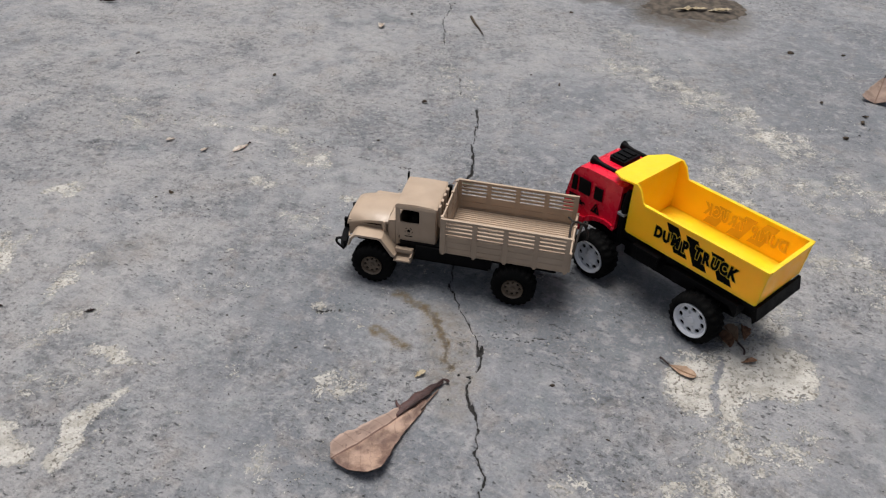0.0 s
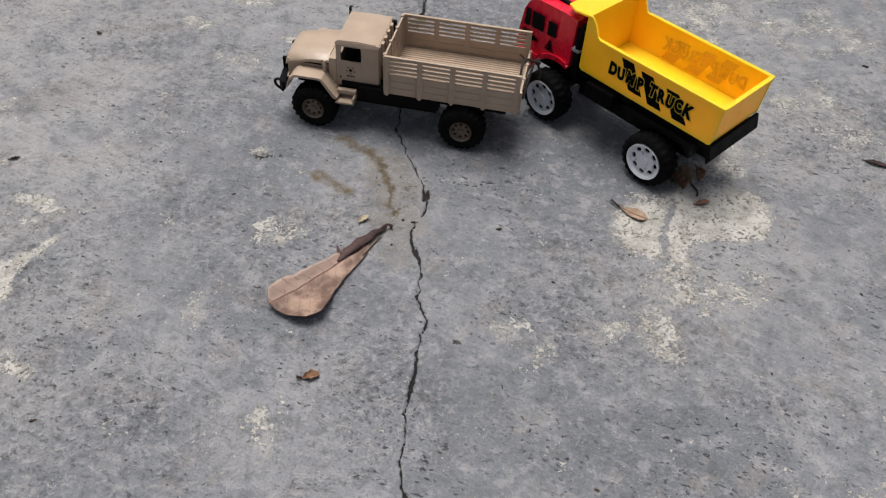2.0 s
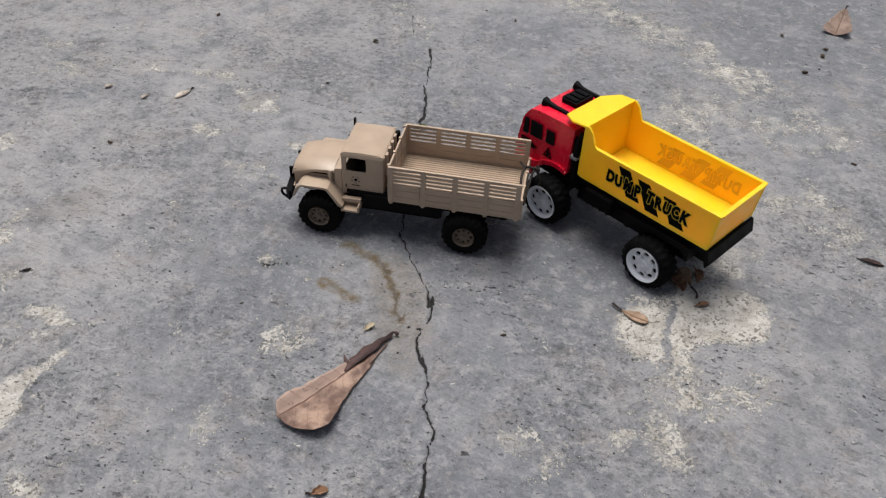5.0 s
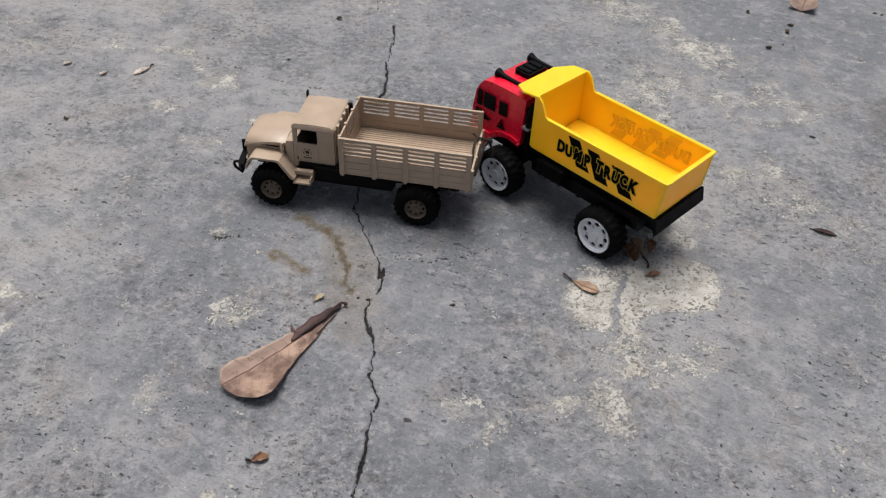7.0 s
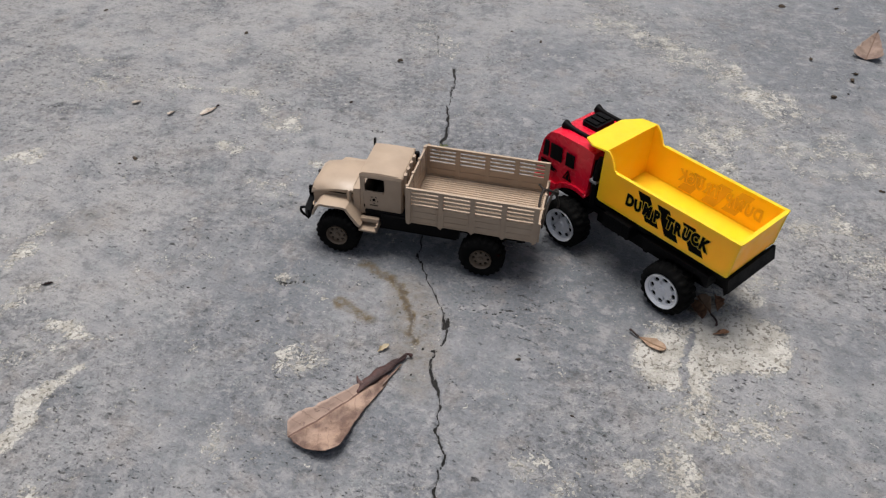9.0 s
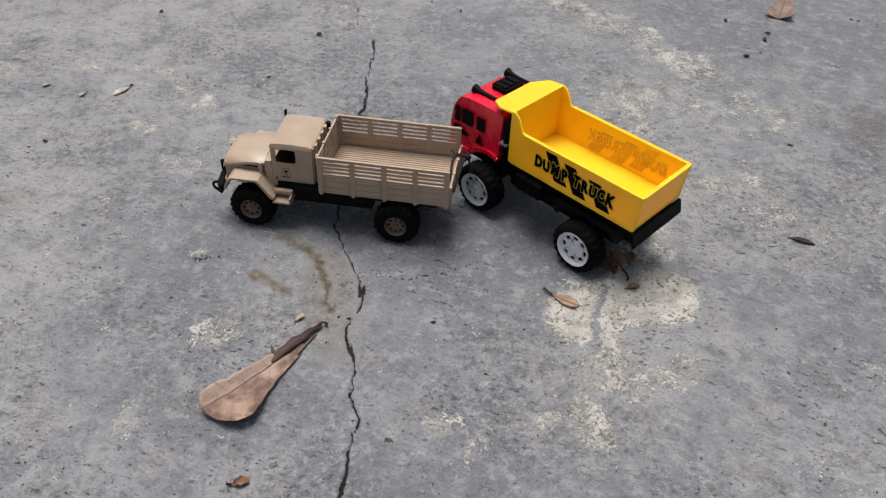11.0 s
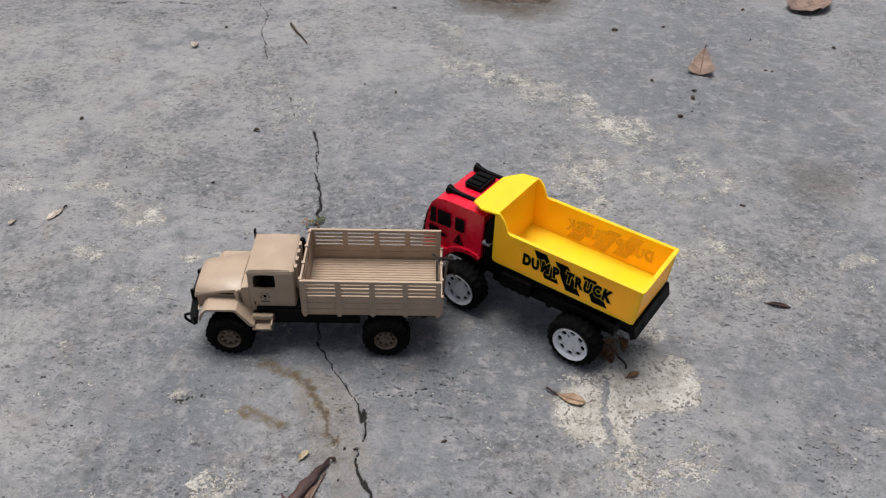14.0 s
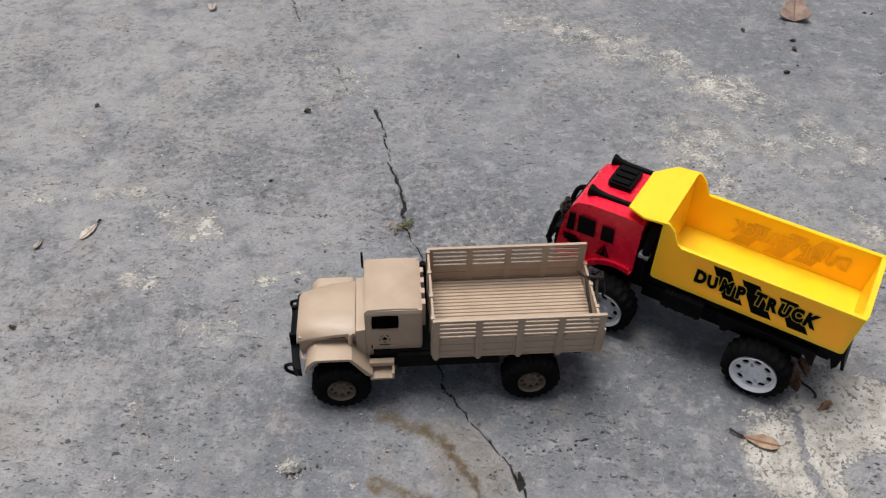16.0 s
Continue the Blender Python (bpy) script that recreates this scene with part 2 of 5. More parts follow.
def box(bm, x0, x1, y0, y1, z0, z1):
    v = [bm.verts.new((x, y, z)) for x in (x0, x1) for y in (y0, y1) for z in (z0, z1)]
    for a in ((0, 1, 3, 2), (4, 6, 7, 5), (0, 4, 5, 1), (2, 3, 7, 6), (0, 2, 6, 4), (1, 5, 7, 3)):
        bm.faces.new([v[i] for i in a])
    return bm


def prism(bm, outline, y0, y1):
    """A closed outline in x, z drawn out along y."""
    a = [bm.verts.new((x, y0, z)) for x, z in outline]
    b = [bm.verts.new((x, y1, z)) for x, z in outline]
    bm.faces.new(a)
    bm.faces.new(b[::-1])
    for i in range(len(a)):
        j = (i + 1) % len(a)
        bm.faces.new((a[i], b[i], b[j], a[j]))
    return bm


def slab(bm, outline, z0, z1):
    """A closed outline in x, y drawn out along z."""
    a = [bm.verts.new((x, y, z0)) for x, y in outline]
    b = [bm.verts.new((x, y, z1)) for x, y in outline]
    bm.faces.new(a)
    bm.faces.new(b[::-1])
    for i in range(len(a)):
        j = (i + 1) % len(a)
        bm.faces.new((a[i], b[i], b[j], a[j]))
    return bm


def holed(bm, outer, inner, y0, y1):
    """A panel in x, z with one opening; both outlines have the same number of points."""
    rings = [[bm.verts.new((x, y, z)) for x, z in line] for y in (y0, y1) for line in (outer, inner)]
    o0, i0, o1, i1 = rings
    for k in range(len(outer)):
        j = (k + 1) % len(outer)
        bm.faces.new((o0[k], o0[j], i0[j], i0[k]))
        bm.faces.new((o1[k], i1[k], i1[j], o1[j]))
        bm.faces.new((o0[k], o1[k], o1[j], o0[j]))
        bm.faces.new((i0[k], i0[j], i1[j], i1[k]))
    return bm


def lathe(bm, profile, seg=40):
    """A closed profile of (radius, y) turned about the y axis."""
    rings = []
    for s in range(seg):
        a = 2 * math.pi * s / seg
        rings.append([bm.verts.new((r * math.cos(a), y, r * math.sin(a))) for r, y in profile])
    for s in range(seg):
        p, q = rings[s], rings[(s + 1) % seg]
        for k in range(len(profile)):
            j = (k + 1) % len(profile)
            bm.faces.new((p[k], p[j], q[j], q[k]))
    return bm


def tube(bm, points, radius, seg=8):
    """A round bar through points; radius is one number or one for each point."""
    pts = [Vector(p) for p in points]
    given = radius if isinstance(radius, (list, tuple)) else [radius, radius]
    radii = np.interp(np.linspace(0, 1, len(pts)), np.linspace(0, 1, len(given)), given).tolist()
    up = Vector((0.13, 0.31, 0.94))
    rings = []
    for i, p in enumerate(pts):
        d = (pts[min(i + 1, len(pts) - 1)] - pts[max(i - 1, 0)]).normalized()
        u = d.cross(up)
        u = u.normalized() if u.length > 1e-4 else d.orthogonal().normalized()
        up = u.cross(d).normalized()
        rings.append([bm.verts.new(p + radii[i] * (math.cos(a) * u + math.sin(a) * up)) for a in (2 * math.pi * k / seg for k in range(seg))])
    for p, q in zip(rings, rings[1:]):
        for k in range(seg):
            j = (k + 1) % seg
            bm.faces.new((p[k], p[j], q[j], q[k]))
    bm.faces.new(rings[0][::-1])
    bm.faces.new(rings[-1])
    return bm


def curve_points(points, count):
    """A smooth line through points."""
    p = [Vector(q) for q in points]
    p = [2 * p[0] - p[1]] + p + [2 * p[-1] - p[-2]]
    out = []
    for s in range(count):
        t = s / (count - 1) * (len(p) - 3)
        i = min(int(t), len(p) - 4)
        f = t - i
        a, b, c, d = p[i:i + 4]
        out.append(0.5 * (2 * b + (c - a) * f + (2 * a - 5 * b + 4 * c - d) * f * f + (3 * b - a - 3 * c + d) * f ** 3))
    return out


def moved(bm, m):
    bmesh.ops.transform(bm, matrix=m, verts=bm.verts[:])
    return bm


def letters(text, size, bold, depth, wide=1.0):
    """Flat lettering as a mesh, standing in the x, z plane and read from -y, its middle at the origin."""
    c = bpy.data.curves.new("letters", "FONT")
    c.body, c.size, c.offset, c.extrude, c.resolution_u = text, size, bold, depth / 2, 3
    c.align_x, c.align_y, c.space_character = "CENTER", "CENTER", 1.08
    tmp = new("letters", c)
    mesh = bpy.data.meshes.new_from_object(tmp.evaluated_get(bpy.context.evaluated_depsgraph_get()))
    bpy.data.objects.remove(tmp)
    bpy.data.curves.remove(c)
    bm = bmesh.new()
    bm.from_mesh(mesh)
    bpy.data.meshes.remove(mesh)
    return moved(bm, pose(0, 0, 0, 90) @ Matrix.Diagonal((wide, 1, 1, 1)))


BOUNCE = [(0.0, 2, 1.0), (-0.0006, -4, 0.94), (0.0004, 3, 1.0), (-0.0004, -3, 1.02), (0, 0, 1), (0.0008, 5, 1.02), (-0.0002, -3, 1.0), (-0.0008, 4, 0.96), (0.0002, -4, 1.0), (-0.0004, 5, 1.06)]


def bouncing(text, size, bold, depth, length):
    """A line of capitals, each a little turned and shifted, about the origin in the x, z plane."""
    wide = {"M": 1.3, " ": 0.5}
    total = sum(wide.get(c, 1.0) for c in text)
    x, bm = -length / 2, bmesh.new()
    for c, (lift, turn, big) in zip(text, BOUNCE):
        step = length * wide.get(c, 1.0) / total
        if c != " ":
            one = moved(letters(c, size * big, bold, depth, 0.7), pose(x + step / 2, 0, lift, 0, turn, 0))
            tmp = bpy.data.meshes.new("tmp")
            one.to_mesh(tmp)
            one.free()
            bm.from_mesh(tmp)
            bpy.data.meshes.remove(tmp)
        x += step
    return bm


# ---- ground ----
def value_noise(x, y, scale, seed):
    """Smooth lattice noise in 0..1 on arrays."""
    x, y = np.broadcast_arrays(x * scale + seed * 17.31, y * scale - seed * 9.77)
    xi, yi = np.floor(x), np.floor(y)
    fx, fy = x - xi, y - yi
    fx, fy = fx * fx * (3 - 2 * fx), fy * fy * (3 - 2 * fy)

    def corner(a, b):
        s = np.sin(a * 127.1 + b * 311.7 + seed * 74.7) * 43758.5453
        return s - np.floor(s)

    low = corner(xi, yi) * (1 - fx) + corner(xi + 1, yi) * fx
    high = corner(xi, yi + 1) * (1 - fx) + corner(xi + 1, yi + 1) * fx
    return low * (1 - fy) + high * fy


def fractal(x, y, scale, seed, octaves=4):
    return sum(value_noise(x, y, scale * 2 ** k, seed + k) * 0.5 ** k for k in range(octaves)) / sum(0.5 ** k for k in range(octaves))


def spans(*stops):
    """Grid lines: start, then (end, step) one after another."""
    out = [stops[0]]
    for end, step in stops[1:]:
        n = max(1, round((end - out[-1]) / step))
        out += list(np.linspace(out[-1], end, n + 1)[1:])
    return np.array(out)


def blobs(x, y, rows):
    """Soft-edged patches from rows of x, y, half length, half width, turn in degrees, strength."""
    field = np.zeros_like(x)
    for cx, cy, a, b, turn, power in rows:
        c, s = math.cos(radians(turn)), math.sin(radians(turn))
        u, v = ((x - cx) * c + (y - cy) * s) / a, ((y - cy) * c - (x - cx) * s) / b
        field = np.maximum(field, power * np.clip(1.35 - (u * u + v * v), 0, 1))
    return field


def from_line(x, y, line):
    """The distance to a line of points, and the way along it in 0..1."""
    best = np.full(x.shape, 9.0)
    for (ax, ay), (bx, by) in zip(line, line[1:]):
        dx, dy = bx - ax, by - ay
        t = np.clip(((x - ax) * dx + (y - ay) * dy) / (dx * dx + dy * dy), 0, 1)
        best = np.minimum(best, np.hypot(x - ax - t * dx, y - ay - t * dy))
    return best


CRACK_NEAR = [(0.131, 1.32), (0.13, 1.28), (0.121, 1.205), (0.12, 1.169), (0.115, 1.127), (0.105, 1.091), (0.109, 1.03), (0.103, 0.985), (0.082, 0.94), (0.083, 0.904), (0.082, 0.885),
              (0.087, 0.856), (0.099, 0.812), (0.107, 0.79), (0.11, 0.773), (0.11, 0.757), (0.104, 0.745)]
CRACK_LOW = [(0.096, 0.736), (0.096, 0.711), (0.103, 0.666), (0.099, 0.637), (0.105, 0.612), (0.1, 0.584), (0.096, 0.552), (0.09, 0.531), (0.087, 0.507),
             (0.084, 0.483), (0.085, 0.458), (0.09, 0.444), (0.102, 0.427), (0.113, 0.418), (0.139, 0.411), (0.158, 0.401), (0.22, 0.385)]
CRACK_FAR = [(0.07, 2.0), (0.084, 1.854), (0.098, 1.761), (0.082, 1.695), (0.083, 1.608), (0.081, 1.559)]
CRACK_MID = [(0.089, 1.5), (0.093, 1.476), (0.107, 1.425), (0.106, 1.369)]
HAIRLINE = [(-0.245, 1.277), (-0.168, 1.239), (-0.08, 1.184), (-0.006, 1.145), (0.084, 1.121)]
HAIRLINE_FAR = [(-0.22, 1.891), (-0.078, 1.862), (-0.002, 1.83)]
CRACK_LEFT = [(0.09, 0.444), (0.072, 0.44), (0.045, 0.431), (0.007, 0.421), (-0.05, 0.4)]
CRACK_FINE = [(0.116, 0.592), (0.132, 0.579), (0.149, 0.558), (0.166, 0.545), (0.177, 0.524), (0.186, 0.49)]
LEDGE = [(0.085, 0.739), (0.1, 0.736)]
SCRATCH = [(0.113, 0.699), (0.143, 0.664), (0.168, 0.64), (0.19, 0.608)]
CRACK_TWIG = [(0.116, 1.03), (0.128, 1.003), (0.131, 0.985), (0.142, 0.972)]
CRACK_ARC = [(0.125, 0.797), (0.136, 0.794), (0.148, 0.79), (0.16, 0.788), (0.168, 0.79), (0.2, 0.797), (0.23, 0.81)]
PALE_NEAR = [(0.332, 0.726, 0.05, 0.042, 70, 1.05), (0.397, 0.748, 0.058, 0.046, 8, 1.4), (0.357, 0.752, 0.03, 0.03, 0, 0.95), (0.405, 0.805, 0.045, 0.035, 10, 0.62), (0.352, 0.693, 0.024, 0.03, 0, 0.75), (0.385, 0.66, 0.05, 0.05, 30, 0.33), (0.335, 0.655, 0.035, 0.03, 100, 0.5),
             (0.308, 0.595, 0.02, 0.045, 10, 0.5), (0.27, 0.6, 0.015, 0.012, 0, 0.46), (0.175, 0.6, 0.022, 0.018, 0, 0.42),
             (0.205, 0.58, 0.016, 0.02, 0, 0.4), (-0.03, 0.73, 0.022, 0.03, 60, 0.5), (-0.095, 0.625, 0.02, 0.03, 0, 0.34),
             (-0.02, 0.51, 0.012, 0.03, 10, 0.42)]
PALE_SIDE = [(0.43, 0.895, 0.022, 0.05, -10, 0.6), (0.47, 1.03, 0.028, 0.07, -20, 0.52), (0.6, 0.61, 0.022, 0.06, 15, 0.46), (0.5, 0.53, 0.03, 0.025, 0, 0.36), (0.47, 0.455, 0.04, 0.03, 0, 0.38),
             (0.395, 0.44, 0.035, 0.025, 0, 0.38), (0.74, 0.88, 0.025, 0.02, 0, 0.5), (0.58, 0.89, 0.05, 0.1, 30, 0.33),
             (0.41, 0.85, 0.05, 0.035, 0, 0.42), (0.46, 0.96, 0.06, 0.09, 40, 0.38)]
PALE_FAR = [(0.58, 1.22, 0.035, 0.07, 15, 0.56), (0.548, 1.31, 0.03, 0.06, 30, 0.48), (0.495, 1.405, 0.055, 0.025, -20, 0.46), (0.61, 1.1, 0.06, 0.04, 0, 0.48), (-0.12, 1.165, 0.06, 0.018, -30, 0.46), (-0.02, 1.06, 0.03, 0.012, -10, 0.5), (0.438, 0.815, 0.02, 0.025, 0, 0.85), (0.5, 1.13, 0.1, 0.075, 20, 0.43), (0.62, 1.07, 0.07, 0.06, 0, 0.43), (0.57, 1.23, 0.06, 0.09, 35, 0.4),
            (0.5, 1.37, 0.05, 0.1, 40, 0.44), (0.4, 1.48, 0.05, 0.1, 30, 0.4), (0.43, 1.6, 0.04, 0.06, 0, 0.42), (-0.17, 1.23, 0.07, 0.028, -35, 0.46), (-0.17, 1.09, 0.032, 0.02, -20, 0.52),
            (-0.4, 1.3, 0.1, 0.03, -20, 0.36), (0.1, 1.42, 0.05, 0.06, 0, 0.32)]
PALE_LEFT = [(-0.345, 0.655, 0.045, 0.034, -15, 0.85), (-0.378, 0.695, 0.024, 0.02, 0, 0.75), (-0.268, 0.65, 0.017, 0.05, -25, 0.9), (-0.25, 0.69, 0.01, 0.022, -20, 0.65),
             (-0.46, 0.91, 0.032, 0.055, -20, 0.8), (-0.428, 1.052, 0.032, 0.012, 0, 0.62), (-0.26, 0.759, 0.026, 0.014, 0, 0.5), (-0.352, 0.878, 0.012, 0.045, -28, 0.6),
             (-0.226, 0.582, 0.014, 0.017, 0, 0.58), (-0.1, 0.99, 0.03, 0.02, -20, 0.42), (-0.284, 1.26, 0.05, 0.015, -10, 0.44), (-0.395, 1.25, 0.03, 0.012, 0, 0.46),
             (-0.32, 0.81, 0.05, 0.03, 20, 0.36), (-0.3, 0.72, 0.06, 0.03, 0, 0.34), (-0.083, 0.624, 0.014, 0.02, 0, 0.46)]
WARM = [(-0.38, 0.8, 0.14, 0.35, 0, 0.9), (0.5, 0.95, 0.1, 0.3, -20, 0.55), (-0.35, 1.5, 0.5, 0.42, 0, 1.0), (0.15, 1.65, 0.32, 0.26, 0, 0.75), (-0.32, 0.95, 0.2, 0.3, 0, 0.95), (-0.1, 1.18, 0.2, 0.16, 20, 0.45), (-0.32, 0.62, 0.22, 0.16, 0, 0.75), (0.45, 1.45, 0.12, 0.22, 25, 0.5), (0.06, 0.76, 0.06, 0.1, 20, 0.55),
        (0.1, 1.3, 0.12, 0.2, 0, 0.3), (0.4, 0.62, 0.16, 0.12, 0, 0.35), (0.6, 1.0, 0.3, 0.25, 30, 0.4), (0.7, 0.5, 0.2, 0.15, 0, 0.3)]
# first row: darker cement tone, deepened to carry some of the trucks' shade
SLATE = [(0.2, 0.845, 0.2, 0.1, -15, 1.1), (0.1, 0.95, 0.1, 0.1, 0, 0.6), (0.25, 0.47, 0.14, 0.1, 0, 0.8), (-0.12, 0.85, 0.12, 0.13, 0, 0.55), (0.78, 1.32, 0.3, 0.3, 0, 0.85),
         (0.55, 0.7, 0.1, 0.1, 0, 0.6), (0.0, 0.63, 0.1, 0.05, 0, 0.5), (0.3, 1.3, 0.1, 0.15, 30, 0.4), (0.45, 0.6, 0.06, 0.08, 0, 0.5)]


def build_ground():
    xs = spans(-60, (-12, 12), (-3, 1.5), (-0.9, 0.15), (-0.06, 0.005), (0.06, 0.0026), (0.145, 0.0009), (0.235, 0.0014), (1.3, 0.005), (3, 0.2), (12, 1.5), (60, 12))
    ys = spans(-60, (-12, 12), (-2, 1), (0.36, 0.12), (0.38, 0.005), (0.47, 0.0022), (0.85, 0.0026), (1.2, 0.0036), (2.05, 0.006), (3, 0.12), (12, 1.5), (60, 12))
    x, y = (a.ravel() for a in np.meshgrid(xs, ys))
    near = np.exp(-np.maximum(0, np.hypot(x - 0.2, y - 1.1) - 1.0) * 2)
    z = (fractal(x, y, 7, 3, 5) - 0.5) * 0.0045 * near + (fractal(x, y, 60, 9, 3) - 0.5) * 0.0026 * near
    wx = x + (value_noise(x, y, 34, 5) - 0.5) * 0.012 + (value_noise(x, y, 130, 6) - 0.5) * 0.005 + (value_noise(x, y, 300, 16) - 0.5) * 0.0028
    wy = y + (value_noise(x, y, 40, 7) - 0.5) * 0.01 + (value_noise(x, y, 140, 8) - 0.5) * 0.004
    crack = np.zeros_like(x)
    thin = (1 - 0.6 * np.clip(1.4 - np.abs(y - 0.87) / 0.09, 0, 1)) * (1 + 0.9 * np.clip((y - 1.07) / 0.03, 0, 1))
    kx = x + (value_noise(x, y, 34, 5) - 0.5) * 0.003 + (value_noise(x, y, 120, 6) - 0.5) * 0.0048 + (value_noise(x, y, 280, 16) - 0.5) * 0.002
    ky = y + (value_noise(x, y, 40, 7) - 0.5) * 0.003 + (value_noise(x, y, 140, 8) - 0.5) * 0.003
    for line, width, deep in ((CRACK_NEAR, 0.00092, 1.0), (CRACK_LOW, 0.0011, 1.0), (LEDGE, 0.001, 0.9), (CRACK_FAR, 0.0009, 0.58), (CRACK_MID, 0.0007, 0.5), (HAIRLINE, 0.002, 0.4), (HAIRLINE_FAR, 0.0032, 0.5), (CRACK_LEFT, 0.0018, 0.66), (CRACK_TWIG, 0.0014, 0.9), (SCRATCH, 0.0011, 0.5), (CRACK_FINE, 0.0006, 0.5), (CRACK_ARC, 0.0012, 0.6)):
        wide = width * thin * (0.25 + 1.6 * value_noise(x, y, 60, 11) ** 2.0)
        crack = np.maximum(crack, deep * np.clip(1.6 - from_line(kx, ky, line) / np.maximum(wide, 0.0006), 0, 1))
    crack = np.maximum(crack, blobs(wx, wy, [(0.11, 0.773, 0.0045, 0.006, 0, 1.0)]))
    pit = blobs(wx, wy, [(-0.056, 0.836, 0.008, 0.005, 20, 1.0), (-0.047, 0.839, 0.004, 0.006, 0, 0.9)])
    crack = np.maximum(crack, 0.5 * pit)
    z -= 0.0028 * crack + 0.002 * pit
    soft = (fractal(x, y, 30, 21, 4) - 0.5) * 0.55
    fx, fy = wx + (fractal(x, y, 16, 41, 4) - 0.5) * 0.07, wy + (fractal(x, y, 16, 47, 4) - 0.5) * 0.07
    pale = np.maximum(np.maximum(blobs(fx, fy, PALE_SIDE + PALE_LEFT), 0.88 * blobs(fx, fy, PALE_FAR)), blobs(wx, wy, PALE_NEAR)) + soft * 0.9 * near + 0.06 * near
    groove = np.clip(1.5 - from_line(wx, wy, [(0.357, 0.768), (0.352, 0.745), (0.345, 0.72), (0.334, 0.69)]) / 0.003, 0, 1)
    groove = np.maximum(groove, blobs(x, y, [(0.385, 0.69, 0.03, 0.016, 0, 0.5)]))
    pale = pale - 1.6 * groove
    pale = np.maximum(pale, 0.52 * blobs(wx, wy, [(-0.053, 0.84, 0.017, 0.012, 0, 1.0)]))
    dab = np.maximum(1 - from_line(wx, wy, [(0.021, 0.861), (0.035, 0.857), (0.048, 0.849), (0.055, 0.836), (0.063, 0.808), (0.071, 0.78), (0.08, 0.746)]) / 0.0085, 1 - from_line(wx, wy, [(-0.004, 0.804), (0.015, 0.798), (0.024, 0.79), (0.036, 0.777)]) / 0.0065)
    stain = np.clip(1.6 * dab, 0, 1) * (0.65 + 0.5 * value_noise(x, y, 110, 4))
    thread = from_line(wx, wy, [(0.048, 0.849), (0.055, 0.836), (0.063, 0.808), (0.071, 0.78), (0.078, 0.75)])
    soil_thread = 0.8 * np.clip(1.3 - thread / 0.0022, 0, 1)
    stain = np.maximum(stain, blobs(wx, wy, [(0.074, 0.79, 0.028, 0.06, 15, 0.42), (0.084, 0.735, 0.028, 0.035, 0, 0.4), (0.08, 0.7, 0.022, 0.03, 0, 0.3), (-0.3, 0.93, 0.05, 0.03, 30, 0.22)]))
    soil = blobs(x + soft * 0.12, y + soft * 0.12, [(0.8, 1.04, 0.05, 0.06, 0, 0.4), (0.59, 1.78, 0.125, 0.13, 0, 0.9), (0.45, 1.86, 0.12, 0.05, 0, 0.7)])
    soil = np.maximum(soil, soil_thread)
    tone = (fractal(x, y, 9, 31, 4) - 0.5) * 0.9
    fields = {"crack": crack, "pale": pale, "stain": np.clip(stain, 0, 1), "soil": soil,
              "warm": np.clip(blobs(wx, wy, WARM) + tone * 0.3, 0, 1), "slate": np.clip(blobs(wx, wy, SLATE) - tone * 0.25, 0, 1)}
    cols, count = len(xs), len(x)
    i = np.arange(count).reshape(len(ys), cols)
    quads = np.stack((i[:-1, :-1], i[:-1, 1:], i[1:, 1:], i[1:, :-1]), -1).reshape(-1, 4)
    mesh = bpy.data.meshes.new("ground")
    mesh.vertices.add(count)
    mesh.vertices.foreach_set("co", np.stack((x, y, z), -1).astype(np.float32).ravel())
    mesh.loops.add(quads.size)
    mesh.loops.foreach_set("vertex_index", quads.astype(np.int32).ravel())
    mesh.polygons.add(len(quads))
    mesh.polygons.foreach_set("loop_start", np.arange(0, quads.size, 4, dtype=np.int32))
    mesh.update(calc_edges=True)
    mesh.polygons.foreach_set("use_smooth", np.ones(len(quads), bool))
    for name, values in fields.items():
        mesh.attributes.new(name, "FLOAT", "POINT").data.foreach_set("value", values.astype(np.float32))
    mesh.materials.append(CONCRETE)
    mesh.validate()
    return tagged(new("ground", mesh), "weathered grey concrete yard with cracks and pale flaking patches", "ground", kind="structure")


build_ground()


# ---- wheels ----
def rim_face(bm, inner, outer, count, hole_r, hole_a, hole_b, y0, y1):
    """A disc with a ring of oval holes, between two radii."""
    step = 2 * math.pi / count
    for s in range(count):
        mid = s * step
        edge, hole = [], []
        for k in range(16):
            a = 2 * math.pi * k / 16
            c, d = math.cos(a), math.sin(a)
            f = 1 / max(abs(c), abs(d))
            r = (inner + outer) / 2 + (outer - inner) / 2 * c * f
            edge.append((r, mid + step / 2 * d * f))
            hole.append((hole_r + hole_a * c, mid + hole_b * d / hole_r))
        outer_xz = [(r * math.cos(t), r * math.sin(t)) for r, t in edge]
        inner_xz = [(r * math.cos(t), r * math.sin(t)) for r, t in hole]
        holed(bm, outer_xz, inner_xz, y0, y1)
    bmesh.ops.remove_doubles(bm, verts=bm.verts[:], dist=1e-6)
    return bm


